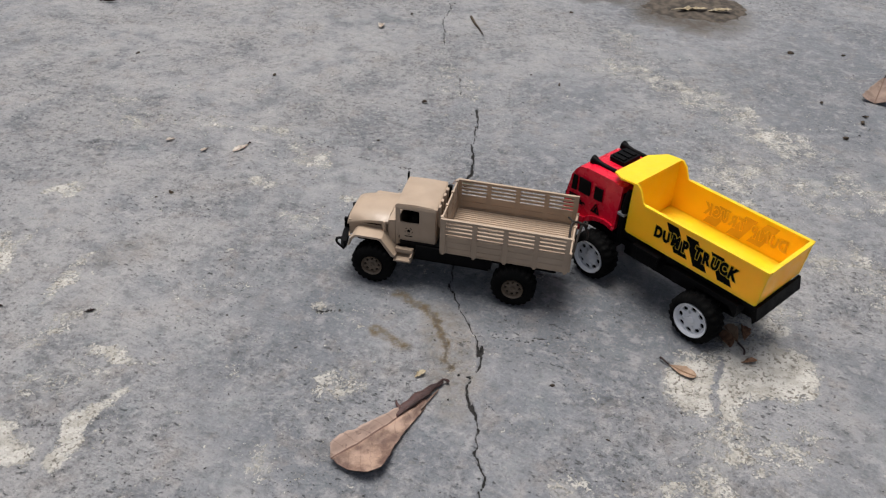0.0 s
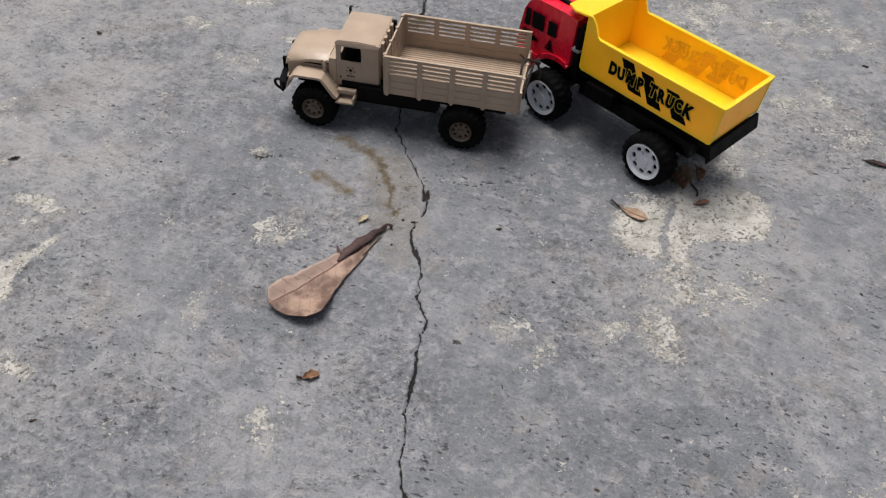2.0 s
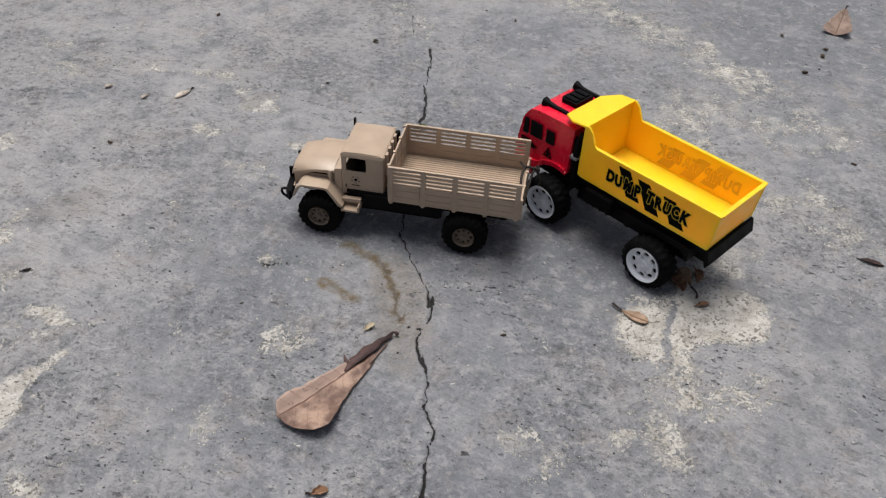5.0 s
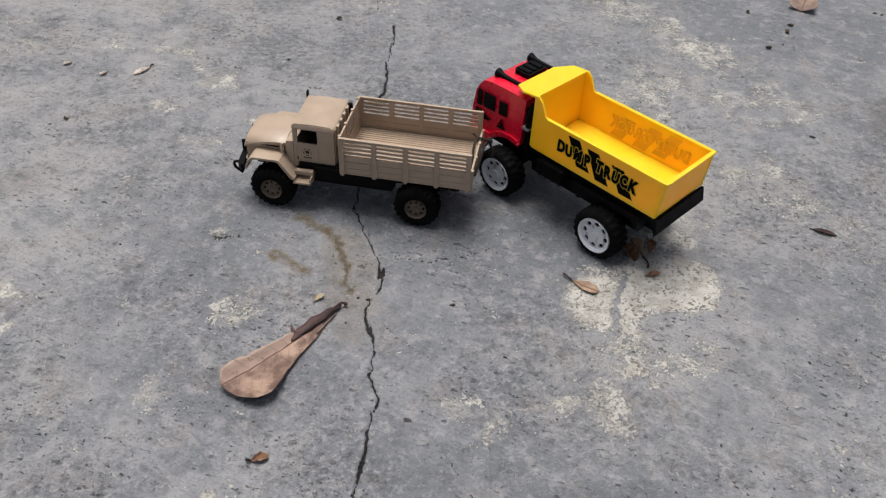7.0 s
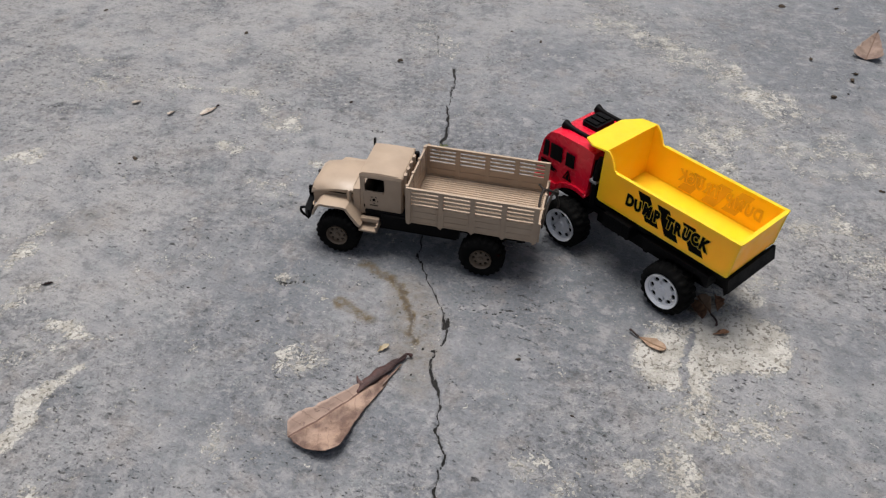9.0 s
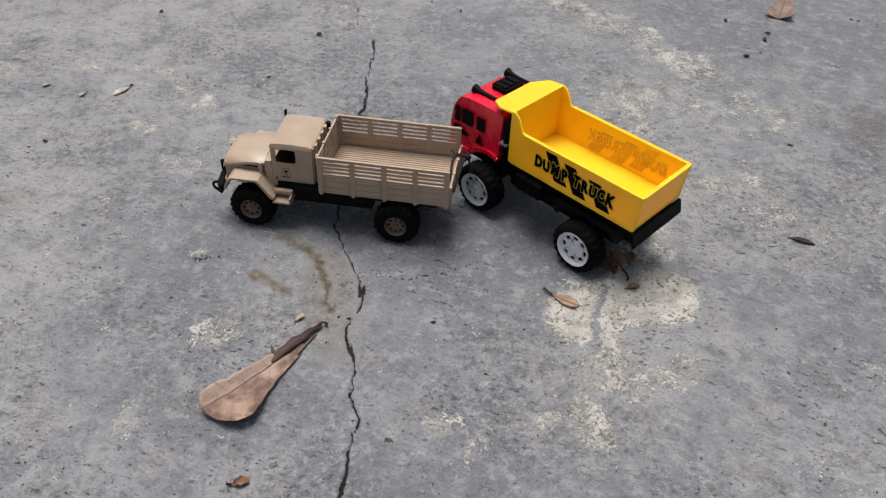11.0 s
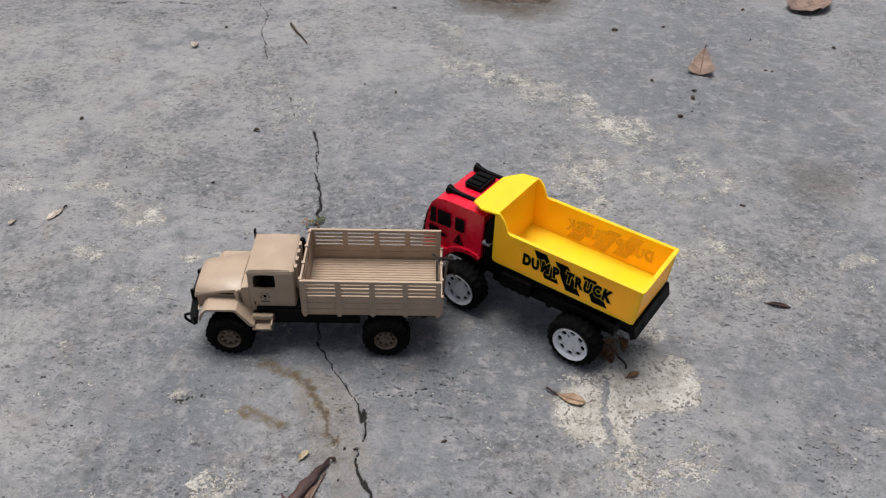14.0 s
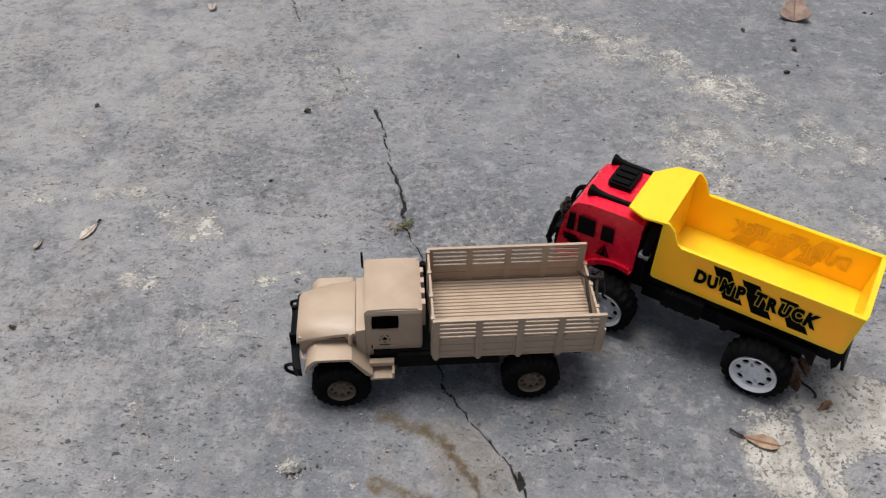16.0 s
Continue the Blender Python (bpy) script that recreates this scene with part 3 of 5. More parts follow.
def tyre(radius, bore, width, lugs, lug_height):
    """A tyre with its outer wall at y = 0, reaching to y = -width; two staggered rows of lugs."""
    bm = bmesh.new()
    r, seg = radius - lug_height, lugs * 4
    rings = []
    for s in range(seg):
        a = 2 * math.pi * s / seg
        near = radius if s % 4 in (0, 1) else r
        far = radius if s % 4 in (2, 3) else r
        line = [(bore, -0.002), (bore + 0.002, -0.0004), (r - 0.006, 0.0), (near - 0.0022, -0.0012), (near, -0.0035), (near, -width * 0.46), (far, -width * 0.54),
                (far, -width + 0.0035), (far - 0.0022, -width + 0.0012), (r - 0.006, -width), (bore, -width + 0.001)]
        rings.append([bm.verts.new((q * math.cos(a), y, q * math.sin(a))) for q, y in line])
    for s in range(seg):
        p, q = rings[s], rings[(s + 1) % seg]
        for k in range(len(p)):
            j = (k + 1) % len(p)
            bm.faces.new((p[k], p[j], q[j], q[k]))
    return bm


def wheel(parent, radius, bore, width, count, colour, kind_label, places, holes):
    """One wheel is built with its tyre and rim, and the others repeat its meshes."""
    hole_r, hole_a, hole_b = holes
    x, y = places[0]
    hub = part("wheel", lathe(bmesh.new(), [(0.0008, -0.006), (bore - 0.0006, -0.006), (bore - 0.0006, -width + 0.003), (0.0008, -width + 0.003)], 32), BLACK, parent)
    hub.location = (x, y, radius)
    tread = part("tyre", tyre(radius, bore, width, 22, 0.0016), RUBBER, hub, "black knobbly rubber tyre")
    bm = rim_face(bmesh.new(), 0.36 * bore, 0.84 * bore, count, hole_r, hole_a, hole_b, -0.0028, -0.0048)
    lathe(bm, [(0.84 * bore, -0.0028), (0.9 * bore, -0.0006), (bore, 0.0004), (bore, -0.005), (0.84 * bore, -0.0048)], 48)
    lathe(bm, [(0.0004, -0.0008), (0.2 * bore, -0.001), (0.26 * bore, -0.0024), (0.36 * bore, -0.0028), (0.36 * bore, -0.0048), (0.0004, -0.0048)], 32)
    face = part("rim", bm, colour, hub, kind_label)
    for x, y in places[1:]:
        o = again(hub, parent, (x, y, radius), 0 if y > 0 else math.pi)
        again(tread, o)
        tagged(again(face, o), kind_label)


# ---- tan cargo truck ----
def slat_side(truck, name, y0, y1, label):
    """One long side of the bed: a planked lower board, posts and four slats."""
    out = 1 if y0 + y1 > 0 else -1
    bm = bmesh.new()
    for z0, z1 in ((0.0535, 0.0612), (0.0618, 0.0692), (0.0698, 0.0775)):
        box(bm, -0.1362, 0.0015, y0 + 0.0003, y1 - 0.0003, z0, z1)
    box(bm, -0.136, 0.0012, y0 + 0.0009, y1 - 0.0009, 0.054, 0.077)
    side = part(name, bm, TAN, truck, label, soft=0.0003)
    slat = part("slat", box(bmesh.new(), -0.136, 0.0015, y0 + 0.0005, y1 - 0.0006, 0.0, 0.0027), TAN, side, soft=0.0004)
    slat.location.z = 0.0795
    for z in (0.0843, 0.0891, 0.0939):
        again(slat, side, (0, 0, z))
    yo = y1 if out > 0 else y0
    part("top_rail", box(bmesh.new(), -0.137, 0.002, y0 - 0.0002, y1 + 0.0003, 0.0962, 0.0977), TAN, side, soft=0.0005)
    frame_line = bmesh.new()
    for k in range(4):
        xa, xb = -0.0031 - 0.0334 * k - 0.0285, -0.0031 - 0.0334 * k - 0.0012
        edge = (min(yo - 0.0002, yo + out * 0.0006), max(yo - 0.0002, yo + out * 0.0006))
        for x0, x1, z0, z1 in ((xa, xb, 0.0752, 0.0765), (xa, xb, 0.0545, 0.0556), (xa, xa + 0.001, 0.0545, 0.0765), (xb - 0.001, xb, 0.0545, 0.0765)):
            box(frame_line, x0, x1, *edge, z0, z1)
    part("panel_frame", frame_line, TAN, side, soft=0.0002)
    bm = box(bmesh.new(), -0.0027, 0.0027, y0 - 0.0002, y1 + 0.0002, 0.0528, 0.0974)
    for x in (-0.0019, 0.0019):
        box(bm, x - 0.0006, x + 0.0006, min(yo, yo + out * 0.0005), max(yo, yo + out * 0.0005), 0.0535, 0.0966)
    box(bm, -0.0014, 0.0014, min(yo - 0.0012, yo + out * 0.0008), max(yo - 0.0012, yo + out * 0.0008), 0.0516, 0.0527)
    post = part("post", bm, TAN, side, soft=0.0003)
    post.location.x = -0.0007
    for x in (-0.0352, -0.0687, -0.1015, -0.1342):
        again(post, side, (x, 0, 0))


def tan_truck():
    t = thing("toy_cargo_truck", "tan plastic toy army truck with open slatted cargo bed on concrete", "toy truck", pose(0.0795, 0.911, 0, 0, 0, 166.2))
    # running gear
    bm = box(bmesh.new(), -0.128, 0.104, 0.013, 0.0175, 0.035, 0.0465)
    box(bm, -0.128, 0.104, -0.0175, -0.013, 0.035, 0.0465)
    for x in (-0.12, -0.06, 0.0, 0.05, 0.1):
        box(bm, x - 0.003, x + 0.003, -0.014, 0.014, 0.037, 0.045)
    box(bm, -0.03, 0.04, -0.012, 0.012, 0.03, 0.052)
    box(bm, -0.125, 0.05, -0.033, 0.033, 0.0435, 0.053)
    box(bm, -0.0545, 0.031, -0.0365, 0.0365, 0.0365, 0.0515)
    # added low black block, stands in for the shade between the wheels
    box(bm, -0.05, 0.045, -0.024, 0.024, 0.024, 0.0368)
    tube(bm, [(-0.081, 0, 0.0265), (0.078, 0, 0.0265)], 0.0035, 10)
    part("chassis", bm, BLACK, t, "black plastic frame rails with an added block for underside shade", soft=0.0005)
    for x in (-0.0815, 0.078):
        bm = tube(bmesh.new(), [(x, -0.035, 0.0245), (x, -0.012, 0.0245), (x, -0.006, 0.0245), (x, 0.006, 0.0245), (x, 0.012, 0.0245), (x, 0.035, 0.0245)], [0.003, 0.003, 0.008, 0.008, 0.003, 0.003], 12)
        for y in (-0.02, 0.02):
            box(bm, x - 0.02, x + 0.02, y - 0.002, y + 0.002, 0.031, 0.034)
        part("axle", bm, BLACK, t)
    wheel(t, 0.0248, 0.0118, 0.0215, 8, BROWNRIM, "dusty brown plastic rim", [(0.078, 0.0505), (-0.0815, 0.0505), (0.078, -0.0505), (-0.0815, -0.0505)], (0.0078, 0.0017, 0.0017))
    # cargo bed
    comb = [(-0.0404, 0.0545)]
    for k in range(20):
        y = -0.0398 + 0.00396 * k
        comb += [(y, 0.0586), (y + 0.0004, 0.0595), (y + 0.0025, 0.0595), (y + 0.0029, 0.0586)]
    comb.append((0.0404, 0.0545))
    bm = moved(prism(bmesh.new(), comb, -0.136, 0.0002), pose(0, 0, 0, 0, 0, -90) @ Matrix.Diagonal((-1, 1, 1, 1)))
    floor = part("bed_floor", bm, TAN, t, "ribbed tan plastic floor", smooth=False)
    bm = bmesh.new()
    for x in (-0.12, -0.095, -0.045, -0.015):
        box(bm, x - 0.003, x + 0.003, -0.038, 0.038, 0.0465, 0.0546)
    part("cross_beam", bm, BLACK, floor)
    slat_side(t, "side_panel", 0.0405, 0.0428, "slatted tan side of the bed")
    slat_side(t, "side_panel", -0.0428, -0.0405, "slatted tan side of the bed")
    bm = bmesh.new()
    for z0, z1 in ((0.0535, 0.0612), (0.0618, 0.0692), (0.0698, 0.0775)):
        box(bm, 0.0003, 0.0025, -0.0402, 0.0402, z0, z1)
    box(bm, 0.0006, 0.0022, -0.04, 0.04, 0.054, 0.077)
    board = part("headboard", bm, TAN, t, soft=0.0003)
    slat = part("slat", box(bmesh.new(), 0.0005, 0.0023, -0.0402, 0.0402, 0, 0.0027), TAN, board, soft=0.0004)
    slat.location.z = 0.0795
    for z in (0.0843, 0.0891, 0.0939):
        again(slat, board, (0, 0, z))
    post = part("post", box(bmesh.new(), 0.0, 0.0032, -0.0018, 0.0018, 0.053, 0.098), TAN, board, soft=0.0003)
    post.location.y = -0.038
    for y in (-0.0135, 0.0135, 0.038):
        again(post, board, (0, y, 0))
    bm = bmesh.new()
    for z0, z1 in ((0.0535, 0.061), (0.0616, 0.0685), (0.0691, 0.076)):
        box(bm, -0.1384, -0.1364, -0.0402, 0.0402, z0, z1)
    for y in (-0.0385, -0.013, 0.013, 0.0385):
        box(bm, -0.1394, -0.1362, y - 0.0018, y + 0.0018, 0.053, 0.0768)
    part("tailgate", bm, TAN, t, soft=0.0003)
    # cab
    outer = [(0.0555, 0.0405), (0.0555, 0.072), (0.0555, 0.0995), (0.0325, 0.1005), (0.0105, 0.1), (0.0105, 0.072), (0.0105, 0.0405), (0.0325, 0.0405)]
    inner = [(0.0505, 0.0775), (0.0508, 0.086), (0.05, 0.0945), (0.0395, 0.095), (0.029, 0.0945), (0.0285, 0.086), (0.029, 0.0775), (0.0395, 0.077)]
    cab = part("cab", box(bmesh.new(), 0.0095, 0.0125, -0.0302, 0.0302, 0.0455, 0.098), TAN, t, "tan plastic cab with open windows", soft=0.0005)
    part("side_wall", holed(bmesh.new(), outer, inner, 0.0302, 0.0325), TAN, cab, soft=0.0005)
    part("side_wall", holed(bmesh.new(), outer, inner, -0.0325, -0.0302), TAN, cab, soft=0.0005)
    bm = prism(bmesh.new(), [(0.0562, 0.0965), (0.0558, 0.0992), (0.053, 0.1008), (0.033, 0.1017), (0.014, 0.1008), (0.0105, 0.099), (0.01, 0.0965)], -0.0322, 0.0328)
    for v in bm.verts:
        if v.co.z > 0.1:
            v.co.y *= 0.95
    part("roof", bm, TAN, cab, soft=0.002)
    for y in (-0.02, -0.007, 0.006, 0.019):
        part("rear_bar", box(bmesh.new(), 0.0068, 0.0096, y, y + 0.006, 0.074, 0.1), TAN, cab, soft=0.0005)
    bm = box(bmesh.new(), 0.0535, 0.0562, -0.031, 0.031, 0.0455, 0.079)
    for y in (-0.0305, -0.0015, 0.0275):
        box(bm, 0.0537, 0.056, y, y + 0.003, 0.079, 0.098)
    part("windscreen_frame", bm, TAN, cab, soft=0.0004)
    bm = box(bmesh.new(), 0.014, 0.03, -0.026, 0.026, 0.047, 0.066)
    box(bm, 0.013, 0.018, -0.026, 0.026, 0.066, 0.083)
    cab.scale = (1, 0.93, 0.985)
    part("seat", bm, BLACK, cab, "black seat in the dark cab", soft=0.001)
    part("cab_floor", box(bmesh.new(), 0.0128, 0.0533, -0.03, 0.03, 0.0462, 0.0475), BLACK, cab)
    # thin black panels inside the back, one side and the roof
    bm = box(bmesh.new(), 0.0128, 0.0139, -0.0298, 0.0298, 0.0478, 0.0955)
    box(bm, 0.014, 0.0532, -0.0298, -0.0288, 0.0478, 0.0955)
    box(bm, 0.014, 0.0532, -0.0285, 0.0298, 0.0945, 0.0957)
    part("inner_panel", bm, BLACK, cab, "black panels inside the cab")
    for out in (1, -1):
        y = 0.0325 * out
        bm = bmesh.new()
        w = 0.00035
        for x0, x1, z0, z1 in ((0.0522, 0.0528, 0.049, 0.076), (0.0285, 0.029, 0.049, 0.076), (0.0285, 0.0528, 0.0487, 0.0492)):
            box(bm, x0, x1, min(y, y + out * w), max(y, y + out * w), z0, z1)
        box(bm, 0.0285, 0.0335, min(y, y + out * 0.001), max(y, y + out * 0.001), 0.0755, 0.0765)
        door = part("door", bm, TAN, cab)
        # badge: star in a broken ring, and a row of print
        bm = bmesh.new()
        star = [((0.0029 if k % 2 == 0 else 0.0012) * math.sin(math.pi * k / 5), (0.0029 if k % 2 == 0 else 0.0012) * math.cos(math.pi * k / 5)) for k in range(10)]
        prism(bm, [(0.0405 + a, 0.067 + b) for a, b in star], y - 0.0002, y + 0.0003 * out)
        for k in range(5):
            a0 = 2 * math.pi * k / 5 + 0.35
            arc = [a0 + 0.55 * j / 4 for j in range(5)]
            line = [(0.0046 * math.sin(a), 0.0046 * math.cos(a)) for a in arc] + [(0.0039 * math.sin(a), 0.0039 * math.cos(a)) for a in arc[::-1]]
            prism(bm, [(0.0405 + a, 0.067 + b) for a, b in line], y - 0.0002, y + 0.0003 * out)
        for k in range(6):
            box(bm, 0.0363 + 0.0015 * k, 0.0374 + 0.0015 * k, min(y - 0.0002, y + out * 0.0003), max(y, y + out * 0.0003), 0.0592, 0.0606)
        part("badge", bm, INK, door, "dark printed star badge", smooth=False)
        part("handle", tube(bmesh.new(), [(0.0512, y + out * 0.0002, 0.0565), (0.0512, y + out * 0.001, 0.057), (0.0512, y + out * 0.001, 0.059), (0.0512, y + out * 0.0002, 0.0595)], 0.0005, 6), INK, door)
        # fender, step and lamp
        bm = bmesh.new()
        y0, y1 = (0.0237, 0.047) if out > 0 else (-0.047, -0.0237)
        prism(bm, [(0.1065, 0.046), (0.1055, 0.0505), (0.1035, 0.0555), (0.0985, 0.061), (0.0955, 0.0618), (0.0705, 0.0618), (0.0675, 0.061), (0.0545, 0.0435), (0.0515, 0.041), (0.0535, 0.0388), (0.0565, 0.04), (0.069, 0.0585), (0.072, 0.0593), (0.0945, 0.0593), (0.0972, 0.0585), (0.1018, 0.0535), (0.1037, 0.0495), (0.1045, 0.0455)], y0, y1)
        fender = part("fender", bm, TAN, t, soft=0.0014)
        ys = (0.0285, 0.0475) if out > 0 else (-0.0475, -0.0285)
        bm = box(bmesh.new(), 0.0335, 0.0535, ys[0], ys[1], 0.0348, 0.0368)
        box(bm, 0.0335, 0.0352, ys[0], ys[1], 0.0348, 0.0425)
        box(bm, 0.0335, 0.0535, min(0.029 * out, 0.0395 * out), max(0.029 * out, 0.0395 * out), 0.0425, 0.0465)
        box(bm, 0.0335, 0.0535, min(0.029 * out, 0.0345 * out), max(0.029 * out, 0.0345 * out), 0.0348, 0.0465)
        part("step", bm, TAN, t, soft=0.0004)
        part("marker_lamp", tube(bmesh.new(), [(0.0685, 0.0305 * out, 0.0608), (0.0685, 0.0305 * out, 0.07), (0.068, 0.0305 * out, 0.0735)], [0.0016, 0.0022, 0.0012], 8), TAN, fender)
    # hood and nose
    bm = bmesh.new()
    rows = []
    for x, z, half, drop in ((0.064, 0.0772, 0.0302, 0.004), (0.0655, 0.0776, 0.0304, 0.004), (0.085, 0.0764, 0.0298, 0.005), (0.1, 0.0744, 0.0286, 0.0065), (0.1085, 0.0722, 0.0276, 0.0075), (0.1118, 0.0698, 0.0268, 0.0065), (0.1128, 0.0662, 0.0262, 0.0045)):
        rows.append([bm.verts.new((x, half * a, z - d * drop - e)) for a, d, e in ((0.9, 1, 0.0035), (0.99, 1, 0.003), (1.0, 1, 0.0012), (0.985, 0.95, 0.0), (0.75, 0.12, 0), (0.3, 0.0, 0), (-0.3, 0.0, 0), (-0.75, 0.12, 0), (-0.985, 0.95, 0), (-1.0, 1, 0.0012), (-0.99, 1, 0.003), (-0.9, 1, 0.0035))])
    for p, q in zip(rows, rows[1:]):
        for k in range(11):
            bm.faces.new((p[k], p[k + 1], q[k + 1], q[k]))
    bm.faces.new(rows[0][::-1])
    bm.faces.new(rows[-1])
    part("hood", bm, TAN, t, "tan flat-topped hood", soft=0.0004)
    part("cowl", prism(bmesh.new(), [(0.056, 0.047), (0.056, 0.0776), (0.0636, 0.0768), (0.0636, 0.047)], -0.0302, 0.0302), TAN, t, soft=0.001)
    bm = box(bmesh.new(), 0.0637, 0.1105, -0.0262, 0.0262, 0.047, 0.0668)
    nose = part("nose", bm, TAN, t, soft=0.0012)
    for y in (-0.0266, 0.0262):
        part("louvre", box(bmesh.new(), 0.073, 0.096, y, y + 0.0004, 0.0645, 0.066), INK, nose)
    bm = bmesh.new()
    for k in range(9):
        y = -0.0144 + 0.0036 * k
        box(bm, 0.1102, 0.1122, y - 0.0011, y + 0.0011, 0.049, 0.0635)
    part("grille", bm, TAN, nose, soft=0.0003)
    for y in (-0.0285, 0.0285):
        bm = moved(lathe(bmesh.new(), [(0.0004, 0.0016), (0.0032, 0.0011), (0.0038, -0.001), (0.003, -0.004), (0.0004, -0.005)], 20), pose(0.1088, y * 0.76, 0.057, 0, 0, -90))
        part("headlamp", bm, CHROME, nose, "small grey headlamp")
        part("lamp_guard", tube(bmesh.new(), [(0.1045, y * 1.2, 0.05), (0.1085, y * 1.2, 0.05), (0.11, y, 0.0495), (0.109, y * 0.8, 0.0495)], 0.0009, 6), TAN, nose)
    bm = slab(bmesh.new(), [(0.112, -0.044), (0.1165, -0.04), (0.119, -0.02), (0.119, 0.02), (0.1165, 0.04), (0.112, 0.044), (0.109, 0.044), (0.113, 0.02), (0.113, -0.02), (0.109, -0.044)], 0.0395, 0.0485)
    bumper = part("bumper", bm, BLACK, t, "black plastic front bumper with winch", soft=0.0008)
    bm = tube(bmesh.new(), [(0.1145, -0.017, 0.0535), (0.1145, 0.017, 0.0535)], 0.0052, 14)
    for y in (-0.017, 0.014):
        box(bm, 0.1085, 0.1195, y, y + 0.003, 0.0475, 0.0605)
    part("winch", bm, BLACK, bumper, soft=0.0004)
    for y in (-0.036, 0.036):
        part("tow_hook", tube(bmesh.new(), curve_points([(0.116, y, 0.046), (0.1225, y, 0.0445), (0.1225, y, 0.0385), (0.1175, y, 0.0345), (0.1145, y, 0.0315)], 9), 0.0016, 6), BLACK, bumper)
    # mirrors, exhaust and canvas roll behind the cab
    for out in (1, -1):
        bm = tube(bmesh.new(), [(0.0545, 0.0325 * out, 0.083), (0.058, 0.0355 * out, 0.085), (0.058, 0.0355 * out, 0.088)], 0.0006, 6)
        box(bm, 0.057, 0.0588, 0.0345 * out - 0.0022, 0.0345 * out + 0.0022, 0.087, 0.101)
        if out < 0:
            part("mirror", bm, BLACK, t, soft=0.0003)
        else:
            bm.free()
    bm = tube(bmesh.new(), curve_points([(0.0063, -0.0225, 0.05), (0.0063, -0.0225, 0.075), (0.0066, -0.023, 0.09), (0.0068, -0.0235, 0.0985)], 8), 0.0028, 12)
    part("exhaust", bm, BLACK, t)
    bm = tube(bmesh.new(), [(0.0062, -0.026, 0.0495), (0.0062, 0.0, 0.0495), (0.0062, 0.028, 0.0495)], 0.0024, 10)
    part("spare_bar", bm, BLACK, t)
    return t


# ---- red and yellow dump truck ----
def dump_truck():
    t = thing("toy_dump_truck", "red and yellow plastic toy dump truck with white rims", "toy truck", pose(0.3247, 0.8822, 0, 0, 0, 130.3))
    bm = box(bmesh.new(), -0.12, 0.118, 0.012, 0.018, 0.042, 0.062)
    box(bm, -0.12, 0.118, -0.018, -0.012, 0.042, 0.062)
    box(bm, -0.122, 0.05, -0.034, 0.034, 0.064, 0.0745)
    box(bm, 0.0, 0.12, -0.03, 0.03, 0.05, 0.058)
    for x in (-0.115, -0.04, 0.03, 0.1):
        box(bm, x - 0.005, x + 0.005, -0.013, 0.013, 0.04, 0.064)
    box(bm, -0.1, 0.045, -0.022, 0.022, 0.034, 0.05)
    tube(bm, [(-0.07, 0, 0.0305), (0.068, 0, 0.0305)], 0.004, 10)
    chassis = part("chassis", bm, BLACK, t, "black plastic chassis", soft=0.0008)
    for x in (-0.0705, 0.0695):
        part("axle", tube(bmesh.new(), [(x, -0.04, 0.0285), (x, 0.04, 0.0285)], 0.0045, 12), BLACK, t)
        bm = box(bmesh.new(), x - 0.012, x + 0.012, -0.026, 0.026, 0.034, 0.05)
        part("axle_block", bm, BLACK, chassis, soft=0.001)
    wheel(t, 0.0285, 0.0195, 0.0235, 8, WHITE, "white plastic rim with eight oval holes", [(0.0695, 0.056), (-0.0705, 0.056), (0.0695, -0.056), (-0.0705, -0.056)], (0.0131, 0.0024, 0.0033))
    # yellow tipping bed
    side = [(0.0375, 0.0785), (0.0375, 0.1375), (0.0325, 0.1385), (0.027, 0.133), (0.0215, 0.1205), (0.017, 0.1185), (-0.1275, 0.1195), (-0.1285, 0.1185), (-0.125, 0.077), (-0.123, 0.0755), (0.034, 0.0765)]
    bed = part("bed", box(bmesh.new(), -0.1235, 0.036, -0.0386, 0.0386, 0.0765, 0.0792), YELLOW, t, "bright yellow plastic dump bed")
    part("side_wall", prism(bmesh.new(), side, 0.0385, 0.0408), YELLOW, bed, soft=0.0006)
    part("side_wall", prism(bmesh.new(), side, -0.0408, -0.0385), YELLOW, bed, soft=0.0006)
    bm = prism(bmesh.new(), [(0.0372, 0.079), (0.0372, 0.1375), (0.0352, 0.1375), (0.0345, 0.079)], -0.0386, 0.0386)
    part("front_wall", bm, YELLOW, bed)
    bm = prism(bmesh.new(), [(-0.1281, 0.119), (-0.1247, 0.077), (-0.1225, 0.077), (-0.1259, 0.119)], -0.0386, 0.0386)
    part("tailgate", bm, YELLOW, bed)
    bm = bmesh.new()
    for y0, y1 in ((0.0383, 0.0422), (-0.0422, -0.0383)):
        box(bm, -0.1288, 0.0185, y0, y1, 0.1172, 0.1196)
    box(bm, -0.1296, -0.1252, -0.0383, 0.0383, 0.1172, 0.1196)
    part("rim_edge", bm, YELLOW, bed, soft=0.0007)
    # sloping hood over the cab with clipped corners
    plan = [(0.0345, 0.041, 0.1385), (0.054, 0.041, 0.1365), (0.0715, 0.0285, 0.1315), (0.0715, -0.0285, 0.1315), (0.054, -0.041, 0.1365), (0.0345, -0.041, 0.1385)]
    bm = bmesh.new()
    a = [bm.verts.new((x, y, z)) for x, y, z in plan]
    b = [bm.verts.new((x, y, z - 0.0022)) for x, y, z in plan]
    bm.faces.new(a)
    bm.faces.new(b[::-1])
    for k in range(6):
        j = (k + 1) % 6
        bm.faces.new((a[k], b[k], b[j], a[j]))
    part("cab_shield", bm, YELLOW, bed, soft=0.0007)
